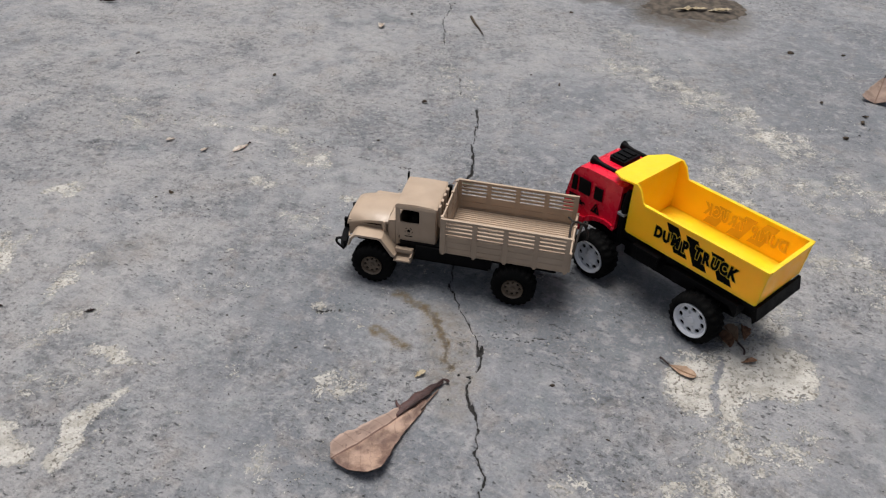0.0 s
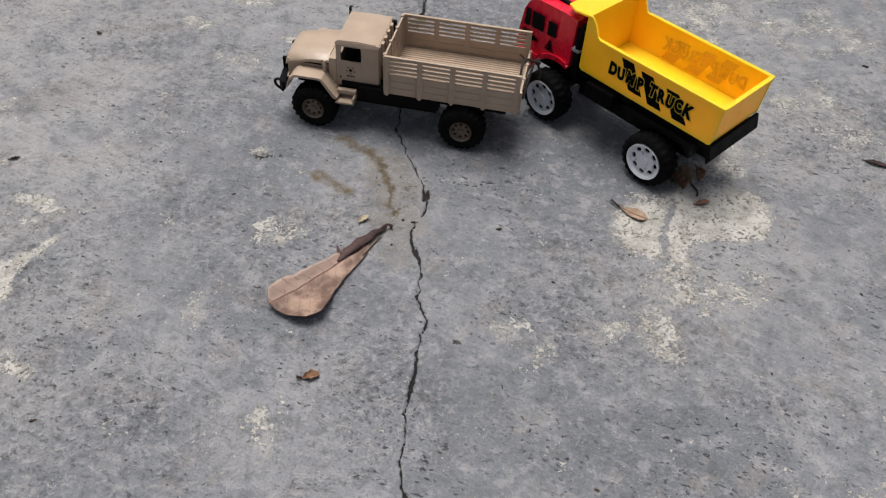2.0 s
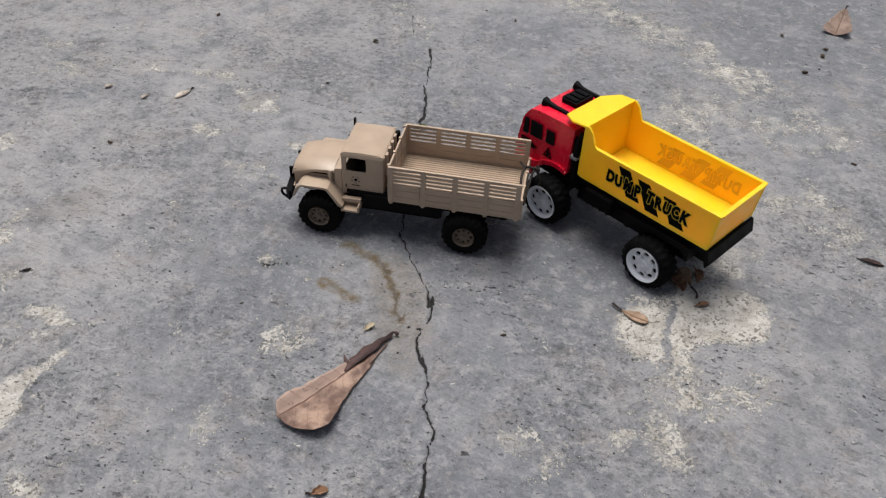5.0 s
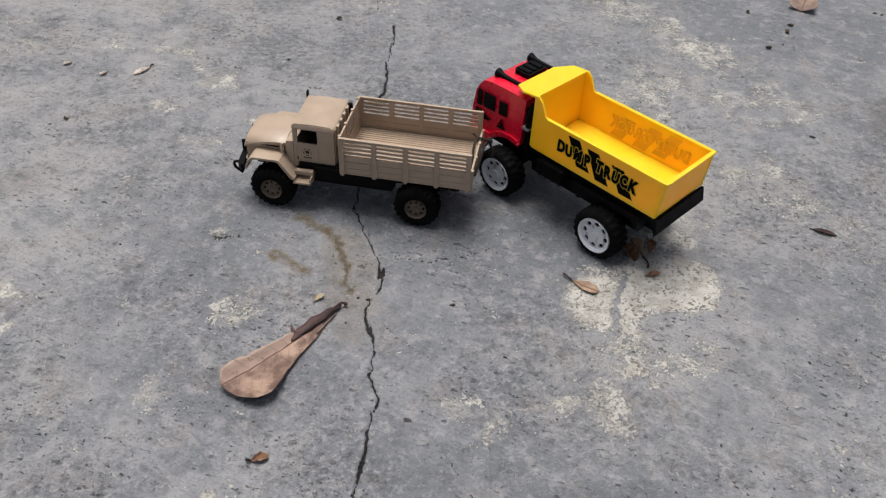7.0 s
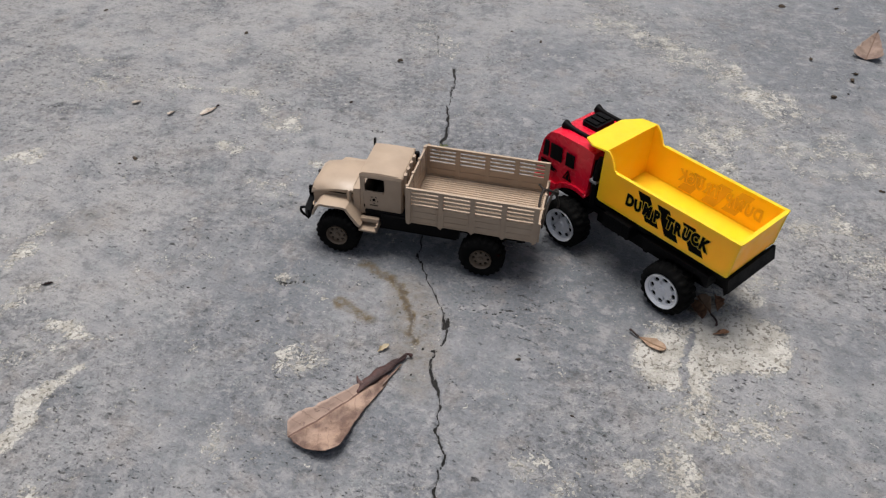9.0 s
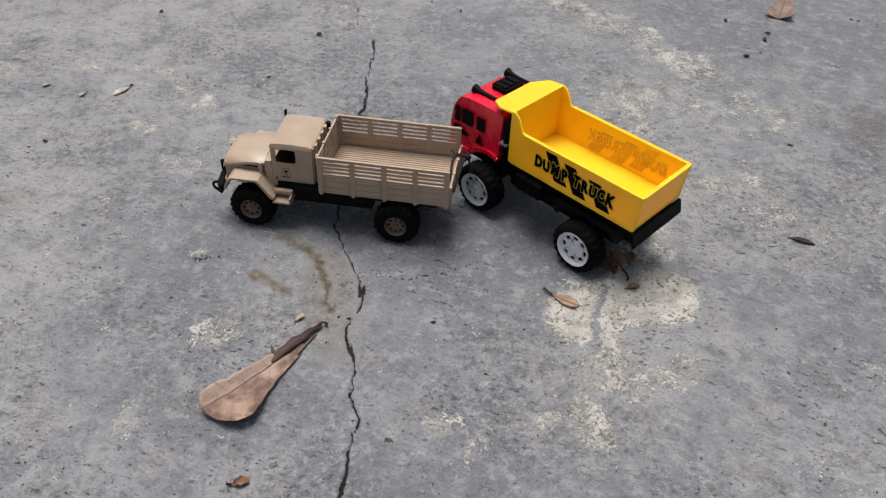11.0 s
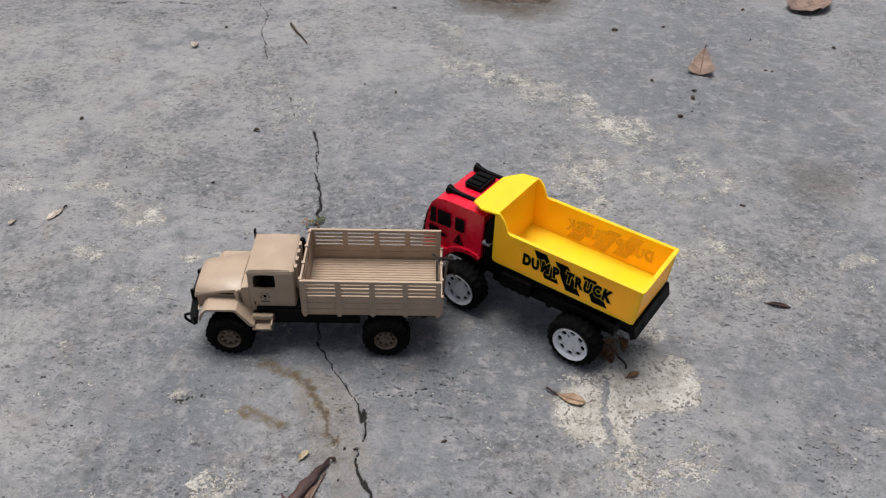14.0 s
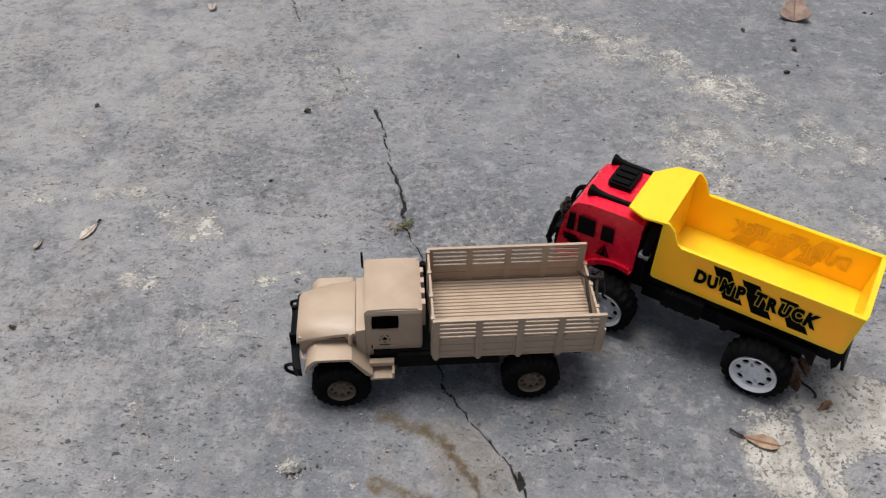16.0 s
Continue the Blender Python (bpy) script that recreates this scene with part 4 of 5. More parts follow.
    # lettering over slanted stripes
    for out in (1, -1):
        y = 0.0408 * out
        turn = 180 if out > 0 else 0
        bm = bmesh.new()
        for x, z0, z1 in ((-0.0105, 0.1145, 0.0845), (-0.035, 0.1115, 0.0815), (-0.066, 0.1085, 0.0815)):
            lean = (z0 - z1) * 0.5
            xs = [(x, z0), (x - 0.0145, z0), (x - 0.0165 - lean, z1), (x - lean, z1)]
            if out < 0:
                xs = [(-0.094 - a, b) for a, b in xs]
            prism(bm, xs, y - 0.0003 * out, y + 0.0002 * out)
        stripes = part("stripe", bm, INK, bed, "slanted black stripes behind the lettering", smooth=False)
        m = pose(-0.0485, y + 0.0003 * out, 0.0972, 0, 0, turn)
        part("lettering_outline", moved(bouncing("DUMP TRUCK", 0.018, 0.0021, 0.0003, 0.1), m), YELLOW, bed, "yellow outline round the lettering", smooth=False)
        m = pose(-0.0485, y + 0.0006 * out, 0.0972, 0, 0, turn)
        part("lettering", moved(bouncing("DUMP TRUCK", 0.018, 0.0011, 0.0003, 0.1), m), INK, bed, "black words DUMP TRUCK", smooth=False)
    # the far print shows through the inner wall, reversed
    bm = bmesh.new()
    for x, z0, z1 in ((-0.0105, 0.1145, 0.0845), (-0.035, 0.1115, 0.0815), (-0.066, 0.1085, 0.0815)):
        lean = (z0 - z1) * 0.5
        prism(bm, [(-0.104 - a, b) for a, b in ((x, z0), (x - 0.0145, z0), (x - 0.0165 - lean, z1), (x - lean, z1))][::-1], -0.0384, -0.0383)
    part("show_through_stripe", bm, OCHRE, bed, "print showing through the yellow plastic", smooth=False)
    part("show_through_outline", moved(bouncing("DUMP TRUCK", 0.0185, 0.0016, 0.0002, 0.1), pose(-0.0565, -0.0381, 0.0985)), YELLOW, bed, smooth=False)
    part("show_through_print", moved(bouncing("DUMP TRUCK", 0.0185, 0.0008, 0.0002, 0.1), pose(-0.0565, -0.0379, 0.0985)), OCHRE, bed, "reversed print showing through the yellow plastic", smooth=False)
    # cab
    profile = [(0.055, 0.066), (0.054, 0.121), (0.07, 0.1228), (0.104, 0.122), (0.1155, 0.1192), (0.121, 0.1125), (0.1232, 0.1065), (0.1272, 0.085), (0.1296, 0.06), (0.1298, 0.043), (0.127, 0.0385), (0.108, 0.0405)]
    for k in range(1, 9):
        a = radians(18 + 18 * k)
        profile.append((0.0695 + 0.0345 * math.cos(a), 0.0335 + 0.0345 * math.sin(a)))
    profile = profile[:11] + [p for p in profile[11:] if p[0] > 0.0555 and p[1] > 0.042] + [(0.056, 0.0665)]
    bm = prism(bmesh.new(), profile, -0.0362, 0.0362)
    for v in bm.verts:
        if v.co.z > 0.111:
            v.co.y *= 0.93
    cab = part("cab", bm, RED, t, "glossy red plastic cab", soft=0.003)
    for out in (1, -1):
        y = 0.0362 * out
        lo, hi = y - 0.0006, y + 0.0006
        for line in ([(0.12, 0.1085), (0.1145, 0.1085), (0.1142, 0.0895), (0.1215, 0.089)], [(0.1112, 0.1085), (0.0952, 0.1083), (0.0947, 0.0905), (0.1108, 0.09)], [(0.0885, 0.1072), (0.0775, 0.107), (0.077, 0.0915), (0.0885, 0.091)]):
            part("window", prism(bmesh.new(), line, lo, hi), GLASSY, cab, "black window panel", soft=0.0004)
        bm = bmesh.new()
        z = 0.0002 * out
        for k, (x0, x1, z0) in enumerate(((0.1235, 0.109, 0.0818), (0.1232, 0.1045, 0.0791), (0.1225, 0.0985, 0.0767), (0.1185, 0.101, 0.0745))):
            prism(bm, [(x0, z0), (x0, z0 + 0.002), (x1 + 0.003, z0 + 0.002), (x1, z0)], y - z, y + z)
        part("side_stripe", bm, INK, cab, "black printed bars", smooth=False)
        bm = bmesh.new()
        tri = [(0.0838, 0.0866), (0.0902, 0.0735), (0.0774, 0.0735)]
        mid = (sum(p[0] for p in tri) / 3, sum(p[1] for p in tri) / 3)
        holed(bm, tri, [(mid[0] + 0.62 * (p[0] - mid[0]), mid[1] + 0.62 * (p[1] - mid[1])) for p in tri], y - z, y + z)
        prism(bm, [(mid[0] - 0.0008, mid[1] + 0.003), (mid[0] + 0.0008, mid[1] + 0.003), (mid[0] + 0.002, mid[1] - 0.003), (mid[0] - 0.002, mid[1] - 0.0024)], y - z, y + z)
        part("warning_triangle", bm, INK, cab, "black printed triangle", smooth=False)
        arch = [(0.0695 + 0.0352 * math.cos(a), 0.0362 * out, 0.0338 + 0.0352 * math.sin(a)) for a in (radians(14 + 11 * k) for k in range(10))]
        part("wheel_arch", tube(bmesh.new(), arch, 0.0026, 10), RED, cab)
        # the flared skirt over the wheel runs on into the bumper
        ring = [radians(18 + 9 * k) for k in range(16)]
        flare = [(0.0695 + 0.0345 * math.cos(a), 0.0335 + 0.0345 * math.sin(a)) for a in ring if math.sin(a) > 0.27]
        flare = [p for p in flare if p[0] > 0.0565]
        crown = [(0.0695 + 0.0395 * math.cos(a), 0.0335 + 0.0395 * math.sin(a)) for a in ring[::-1]]
        crown = [p for p in crown if 0.0565 < p[0] < 0.098]
        ys = (0.0355, 0.0388) if out > 0 else (-0.0388, -0.0355)
        part("skirt", prism(bmesh.new(), flare + crown + [(0.106, 0.061), (0.1293, 0.0595), (0.1296, 0.044), (0.127, 0.0392), (0.1055, 0.0405)], *ys), RED, cab, soft=0.0012)
        bm = tube(bmesh.new(), curve_points([(0.047, 0.032 * out, 0.06), (0.047, 0.0345 * out, 0.08), (0.046, 0.0345 * out, 0.105), (0.044, 0.0345 * out, 0.118), (0.043, 0.034 * out, 0.122)], 12), 0.0036, 12)
        stack = part("exhaust_pipe", bm, BLACK, t)
        part("clamp", box(bmesh.new(), 0.043, 0.052, min(0.031 * out, 0.0388 * out), max(0.031 * out, 0.0388 * out), 0.0905, 0.0935), CHROME, stack, "small grey clip")
    part("bulkhead", box(bmesh.new(), 0.0405, 0.0545, -0.031, 0.031, 0.06, 0.112), BLACK, t, soft=0.001)
    bm = bmesh.new()
    prism(bm, [(0.1226, 0.109), (0.1266, 0.0878), (0.1276, 0.088), (0.1236, 0.1092)], -0.031, 0.031)
    part("windscreen", bm, GLASSY, cab, "black windscreen panel")
    bm = box(bmesh.new(), 0.127, 0.1335, -0.028, 0.028, 0.055, 0.079)
    for k in range(4):
        box(bm, 0.1325, 0.135, -0.026, 0.026, 0.0575 + 0.0055 * k, 0.0605 + 0.0055 * k)
    part("grille", bm, BLACK, cab, "black grille", soft=0.0006)
    for y in (-0.027, 0.027):
        part("headlamp", moved(lathe(bmesh.new(), [(0.0004, 0.0015), (0.0048, 0.001), (0.0055, -0.001), (0.0055, -0.004), (0.0004, -0.004)], 20), pose(0.131, y * 1.05, 0.05, 0, 0, -90)), CHROME, cab)
    bm = tube(bmesh.new(), curve_points([(0.129, -0.03, 0.088), (0.139, -0.03, 0.082), (0.144, -0.03, 0.062), (0.146, -0.03, 0.048), (0.144, -0.03, 0.042)], 12), 0.0026, 10)
    tube(bm, curve_points([(0.129, 0.012, 0.088), (0.139, 0.012, 0.082), (0.144, 0.012, 0.062), (0.146, 0.012, 0.048), (0.144, 0.012, 0.042)], 12), 0.0026, 10)
    tube(bm, [(0.1435, -0.033, 0.064), (0.1435, 0.015, 0.064)], 0.0024, 10)
    tube(bm, [(0.1455, -0.033, 0.05), (0.1455, 0.015, 0.05)], 0.0028, 10)
    part("bull_bar", bm, BLACK, t, "black bull bar on the nose")
    # roof kit
    bm = slab(bmesh.new(), [(0.0805, -0.0285), (0.1, -0.0285), (0.1025, -0.026), (0.1025, -0.0015), (0.1, 0.001), (0.0805, 0.001)], 0.1205, 0.1275)
    for k in range(3):
        box(bm, 0.0835, 0.0995, -0.0255 + 0.009 * k, -0.0195 + 0.009 * k, 0.127, 0.1292)
    part("roof_box", bm, BLACK, cab, "black ribbed roof box", soft=0.0007)
    for y in (0.0165, -0.0365):
        bm = tube(bmesh.new(), [(0.0735, y, 0.1255), (0.098, y, 0.1258), (0.107, y, 0.1262), (0.1118, y, 0.1266), (0.1135, y, 0.1267)], [0.0026, 0.0026, 0.0034, 0.0052, 0.0054], 16)
        moved(bm, pose(-0.0015, 0, -0.0025))
        box(bm, 0.084, 0.088, y - 0.0015, y + 0.0015, 0.119, 0.125)
        part("air_horn", bm, BLACK, cab, "black air horn")
    # tank, rear guards and tail plate
    for out in (1, -1):
        ys = (0.026, 0.046) if out > 0 else (-0.046, -0.026)
        bm = box(bmesh.new(), -0.0135, 0.0215, *ys, 0.0545, 0.0705)
        for k in range(4):
            box(bm, -0.012 + 0.0088 * k, -0.0095 + 0.0088 * k, ys[0] - 0.0006, ys[1] + 0.0006, 0.054, 0.071)
        part("fuel_tank", bm, BLACK, t, soft=0.001)
        ys = (0.026, 0.042) if out > 0 else (-0.042, -0.026)
        bm = prism(bmesh.new(), [(-0.026, 0.066), (-0.032, 0.05), (-0.036, 0.05), (-0.044, 0.0605), (-0.1, 0.0605), (-0.106, 0.052), (-0.109, 0.0525), (-0.108, 0.066)], *ys)
        part("rear_fender", bm, BLACK, t, soft=0.0008)
    bm = prism(bmesh.new(), [(-0.1245, 0.0755), (-0.1285, 0.0605), (-0.131, 0.0605), (-0.1275, 0.0755)], -0.041, 0.042)
    box(bm, -0.128, -0.115, -0.02, 0.02, 0.0615, 0.068)
    plate = part("tail_plate", bm, BLACK, t, "black plastic tail plate", soft=0.0006)
    for y in (-0.03, 0.03):
        part("bracket", prism(bmesh.new(), [(-0.112, 0.0655), (-0.1275, 0.0655), (-0.1265, 0.052), (-0.1235, 0.0465), (-0.12, 0.056)], y - 0.0015, y + 0.0015), BLACK, plate)
    return t


cargo, dumper = tan_truck(), dump_truck()


# ---- tow cord ----
def tow_cord():
    m = pose(0.0795, 0.911, 0, 0, 0, 166.2)
    d = pose(0.3247, 0.8822, 0, 0, 0, 130.3)
    knot = m @ Vector((-0.1475, -0.0205, 0.0765))
    loop = [(-0.145, -0.02, 0.0765), (-0.139, -0.019, 0.0785), (-0.1345, -0.018, 0.078), (-0.133, -0.006, 0.0765), (-0.1335, 0.008, 0.07), (-0.134, 0.022, 0.062)]
    loop2 = [(-0.145, -0.021, 0.076), (-0.1425, -0.008, 0.071), (-0.1405, 0.01, 0.064), (-0.1395, 0.026, 0.062)]
    end = [(-0.147, -0.0205, 0.076), (-0.15, -0.0185, 0.0705), (-0.1525, -0.0175, 0.0635), (-0.1515, -0.0165, 0.058)]
    bm = bmesh.new()
    for line in (loop, loop2, end):
        tube(bm, curve_points([m @ Vector(p) for p in line], 18), 0.0014, 8)
    tube(bm, curve_points([m @ Vector(p) for p in ((-0.1345, -0.018, 0.0785), (-0.131, -0.024, 0.0782), (-0.1285, -0.027, 0.078))], 6), 0.0012, 8)
    hitch = d @ Vector((0.1402, -0.009, 0.0815))
    mid = (knot + hitch) / 2
    tube(bm, curve_points([knot, knot.lerp(hitch, 0.2) + Vector((-0.004, -0.006, -0.012)), mid + Vector((0.0, -0.012, -0.026)), knot.lerp(hitch, 0.8) + Vector((0.004, -0.008, -0.014)), hitch], 24), 0.0014, 8)
    tube(bm, curve_points([hitch, d @ Vector((0.1415, 0.002, 0.0835)), d @ Vector((0.1375, 0.012, 0.0865)), d @ Vector((0.1345, 0.014, 0.082)), d @ Vector((0.1395, 0.009, 0.0775)), hitch], 20), 0.0014, 8)
    for c, r in ((knot, 0.0026), (hitch, 0.0025)):
        for a in range(3):
            ring = [c + Vector((r * math.cos(t) * (0.8 if a else 1), r * math.sin(t), 0.0012 * (a - 1) + 0.0008 * math.sin(2 * t))) for t in (2 * math.pi * k / 9 for k in range(10))]
            tube(bm, ring, 0.0012, 6)
    return tagged(part("tow_cord", bm, CORD), "thin black cord knotted between the two toy trucks", "cord")


tow_cord()


# ---- leaves, seeds and litter ----
def leaf(name, label, length, width, m, material, seed, fold=0.25, cup=0.006, stalk=0.012, broad=0.6, twist=0.0, tip=0.35, group="", wedge=False):
    """A dry leaf: x along the midrib from the stalk, a fold at the midrib, a wavy edge and a little thickness."""
    rnd = random.Random(seed)
    bm = bmesh.new()
    cols, rows = 30, 14
    grid = []
    waves = [(rnd.uniform(3, 9), rnd.uniform(0, 6.28), rnd.uniform(0.1, 0.3)) for _ in range(3)]
    for i in range(cols + 1):
        u = i / cols
        half = width / 2 * (math.sin(math.pi * min(1, u / (2 * broad))) ** 1.25 if u < broad else max(0.0, 1 - ((u - broad) / (1 - broad)) ** (2.6 - tip)) ** 0.55)
        if wedge and u < broad:
            half = width / 2 * (0.08 + 0.92 * (u / broad) ** 0.9)
        half = max(half, 0.0007)
        row = []
        for j in range(rows + 1):
            v = 2 * j / rows - 1
            edge = sum(a * math.sin(f * u * 4 + p + (2 if v > 0 else 0)) for f, p, a in waves)
            y = half * v * (1 + 0.045 * edge * abs(v))
            z = abs(y) * fold + cup * (abs(v) ** 2) * (0.6 + edge) * math.sin(math.pi * u) + cup * 0.8 * (u - 0.5) ** 2 * 4 * (0.4 if u < 0.5 else 1.0)
            z += twist * y * (u - 0.3)
            row.append(bm.verts.new((length * u, y, z + 0.0012)))
        grid.append(row)
    for p, q in zip(grid, grid[1:]):
        for k in range(rows):
            bm.faces.new((p[k], q[k], q[k + 1], p[k + 1]))
    low = min(v.co.z for v in bm.verts)
    for v in bm.verts:
        v.co.z += 0.0006 - low
    ob = part(name, bm, material)
    ob.matrix_world = m
    solid = ob.modifiers.new("thickness", "SOLIDIFY")
    solid.thickness, solid.offset = 0.0005, 1
    if stalk:
        z0 = 0.0016
        pts = curve_points([(0.0, 0, z0), (-0.4 * stalk, 0.02 * stalk, z0 + 0.001), (-0.8 * stalk, 0.12 * stalk, z0 + 0.0018), (-stalk, 0.28 * stalk, z0 + 0.0004)], 9)
        part("stalk", tube(bmesh.new(), pts, [0.0011] * 7 + [0.0014, 0.0012], 7), LEAF_DARK, ob, "dark dry stalk")
    return tagged(ob, label, "leaf", group)


# the large leaf: broad pale blade, with its stalk end rolled up dark
bm = bmesh.new()
lo_x, lo_y = (0, 0.028, 0.06, 0.09, 0.102, 0.108), (-0.003, -0.0075, -0.0095, -0.0125, -0.0105, -0.002)
hi_x, hi_y = (0, 0.008, 0.03, 0.0583, 0.072, 0.084, 0.0955, 0.103, 0.108), (0.003, 0.0085, 0.015, 0.0255, 0.035, 0.0405, 0.037, 0.026, 0.008)
rows = []
for i in range(37):
    x = 0.108 * (i / 36)
    lo, hi = float(np.interp(x, lo_x, lo_y)), float(np.interp(x, hi_x, hi_y))
    row = []
    for j in range(23):
        y = lo + (hi - lo) * j / 22
        ripple = 0.5 * noise.noise(Vector((x * 55, y * 70, 2.2))) + 0.3 * noise.noise(Vector((x * 130, y * 150, 7.1)))
        z = 0.85 * max(0.0, -y) + 0.05 * max(0.0, y) + 0.0075 * (max(0.0, y) / 0.04) ** 2.2 + 0.0045 * (x / 0.108) ** 4 + 0.0034 * ripple
        z += 0.002 * math.exp(-((y - 0.003) / 0.003) ** 2)
        y += 0.0011 * noise.noise(Vector((x * 140, 3.0 if j > 11 else 9.0, 0))) * abs(j - 11) / 11
        row.append(bm.verts.new((x, y, z)))
    rows.append(row)
for p, q in zip(rows, rows[1:]):
    for k in range(22):
        bm.faces.new((p[k], q[k], q[k + 1], p[k + 1]))
low = min(v.co.z for v in bm.verts)
for v in bm.verts:
    v.co.z += 0.0008 - low
big = tagged(part("dry_leaf", bm, LEAF), "large brown dry leaf with a rolled dark stalk end", "leaf")
big.matrix_world = pose(0.0537, 0.7019, 0, 0, 0, 222.6) @ Matrix.Diagonal((1.035, 0.97, 1, 1))
solid = big.modifiers.new("thickness", "SOLIDIFY")
solid.thickness, solid.offset = 0.0006, 1
bm = bmesh.new()
roll = []
for i in range(24):
    u = i / 23
    r = 0.0012 + 0.0033 * max(0.0, math.sin(math.pi * min(1.0, u ** 1.3 * 0.95 + 0.02))) ** 0.9
    turn = [radians(a) for a in range(-70, 215, 24)]
    wob = 0.0009 * math.sin(u * 21)
    roll.append([bm.verts.new((-0.028 + 0.062 * u, -0.0068 + 0.003 * u + wob + r * 1.25 * math.cos(a), 0.0014 + r * 0.7 * (1 + math.sin(a)))) for a in turn])
for p, q in zip(roll, roll[1:]):
    for k in range(len(p) - 1):
        bm.faces.new((p[k], q[k], q[k + 1], p[k + 1]))
rolled = part("rolled_edge", bm, LEAF_DARK, big, "dark purple-brown rolled edge")
rolled.modifiers.new("thickness", "SOLIDIFY").thickness = 0.0006
bm = bmesh.new()
strip = [[bm.verts.new((-0.018 + 0.03 * u, -0.002 + 0.006 * u + w * (0.0012 + 0.003 * u), 0.002 + 0.0025 * w * u)) for w in (0, 0.5, 1)] for u in (k / 8 for k in range(9))]
for p, q in zip(strip, strip[1:]):
    for k in range(2):
        bm.faces.new((p[k], q[k], q[k + 1], p[k + 1]))
inner = part("inner_edge", bm, LEAF_PALE, big, "pale inner edge of the roll")
inner.modifiers.new("thickness", "SOLIDIFY").thickness = 0.0005
part("stalk", tube(bmesh.new(), curve_points([(-0.01, -0.005, 0.004), (-0.022, -0.0065, 0.004), (-0.028, -0.0065, 0.0045), (-0.031, -0.0045, 0.0035), (-0.0315, -0.002, 0.0016)], 14), [0.0012] * 10 + [0.0016, 0.0018, 0.0018, 0.0015], 8), LEAF_DARK, big, "curved dark stalk")
part("torn_tip", tube(bmesh.new(), curve_points([(0.026, -0.006, 0.004), (0.0255, -0.011, 0.006), (0.023, -0.016, 0.0065)], 6), [0.0026, 0.0016, 0.0004], 6), LEAF_DARK, big)

leaf("dry_leaf", "pale brown dry leaf lying folded on the concrete", 0.068, 0.044, pose(0.823, 1.424, 0.021, 0, 19, 238), LEAF_PALE, 8, fold=0.35, cup=0.003, stalk=0.006, broad=0.84, twist=0.2, tip=0.0, wedge=True)
leaf("dry_leaf", "broad brown dry leaf curled at its edge", 0.13, 0.075, pose(1.225, 1.63, 0, 0, 0, 200), LEAF_PALE, 9, fold=0.28, cup=0.008, stalk=0.012, broad=0.6, twist=-0.2)
leaf("small_leaf", "small tawny pointed leaf on pale flaked concrete", 0.029, 0.0135, pose(0.303, 0.7555, 0, 0, 0, -37), LEAF_SMALL, 3, fold=0.14, cup=0.0016, stalk=0.011, broad=0.6, tip=0.2)
leaf("small_leaf", "small dark curled leaf on the concrete", 0.029, 0.0062, pose(0.583, 0.831, 0, 0, 0, -30), LEAF_DARK, 4, fold=0.9, cup=0.0008, stalk=0.0, broad=0.5)
leaf("small_leaf", "small pale curled leaf on the concrete", 0.028, 0.01, pose(-0.204, 1.19, 0, 0, 0, 232), LEAF_WHITE, 6, fold=0.35, cup=0.0015, stalk=0.004, broad=0.55)
leaf("small_leaf", "small reddish brown curled leaf", 0.0145, 0.0075, pose(0.004, 0.5535, 0, 0, 0, 12), BARK, 7, fold=0.8, cup=0.0022, stalk=0.003, broad=0.5)
leaf("small_leaf", "small brown crumpled leaf on the concrete", 0.036, 0.017, pose(-0.295, 0.573, 0, 0, 0, -14), LEAF_SMALL, 11, fold=0.6, cup=0.004, stalk=0.003, broad=0.5)
leaf("small_leaf", "tiny yellowish leaf scrap beside the large leaf", 0.014, 0.006, pose(0.043, 0.732, 0, 0, 0, 40), HUSK, 12, fold=0.5, cup=0.002, stalk=0.0, broad=0.5)
leaf("small_leaf", "tiny pale leaf scrap on the concrete", 0.024, 0.011, pose(-0.034, 1.664, 0, 0, 0, 262), LEAF_WHITE, 13, fold=0.7, cup=0.004, stalk=0.0, broad=0.5)
leaf("small_leaf", "thin dark leaf sliver on the concrete", 0.03, 0.008, pose(-0.59, 1.745, 0, 0, 0, 5), LEAF_DARK, 14, fold=0.8, cup=0.004, stalk=0.004, broad=0.5)

leaf("small_leaf", "slim pale curled leaf scrap on the concrete", 0.012, 0.0055, pose(-0.312, 1.203, 0, 0, 0, 215), LEAF_WHITE, 31, fold=0.5, cup=0.002, stalk=0.0, broad=0.6)
leaf("small_leaf", "slim greyish curled leaf scrap on the concrete", 0.012, 0.005, pose(-0.259, 1.177, 0, 0, 0, 235), LEAF_WHITE, 32, fold=0.5, cup=0.002, stalk=0.0, broad=0.7)

leaf("small_leaf", "thin dark leaf sliver on the concrete", 0.014, 0.003, pose(-0.415, 0.829, 0, 0, 0, 5), LEAF_DARK, 33, fold=0.8, cup=0.001, stalk=0.0, broad=0.5)
leaf("small_leaf", "thin dark leaf sliver on the concrete", 0.012, 0.003, pose(-0.312, 0.822, 0, 0, 0, 16), LEAF_DARK, 34, fold=0.8, cup=0.002, stalk=0.0, broad=0.5)


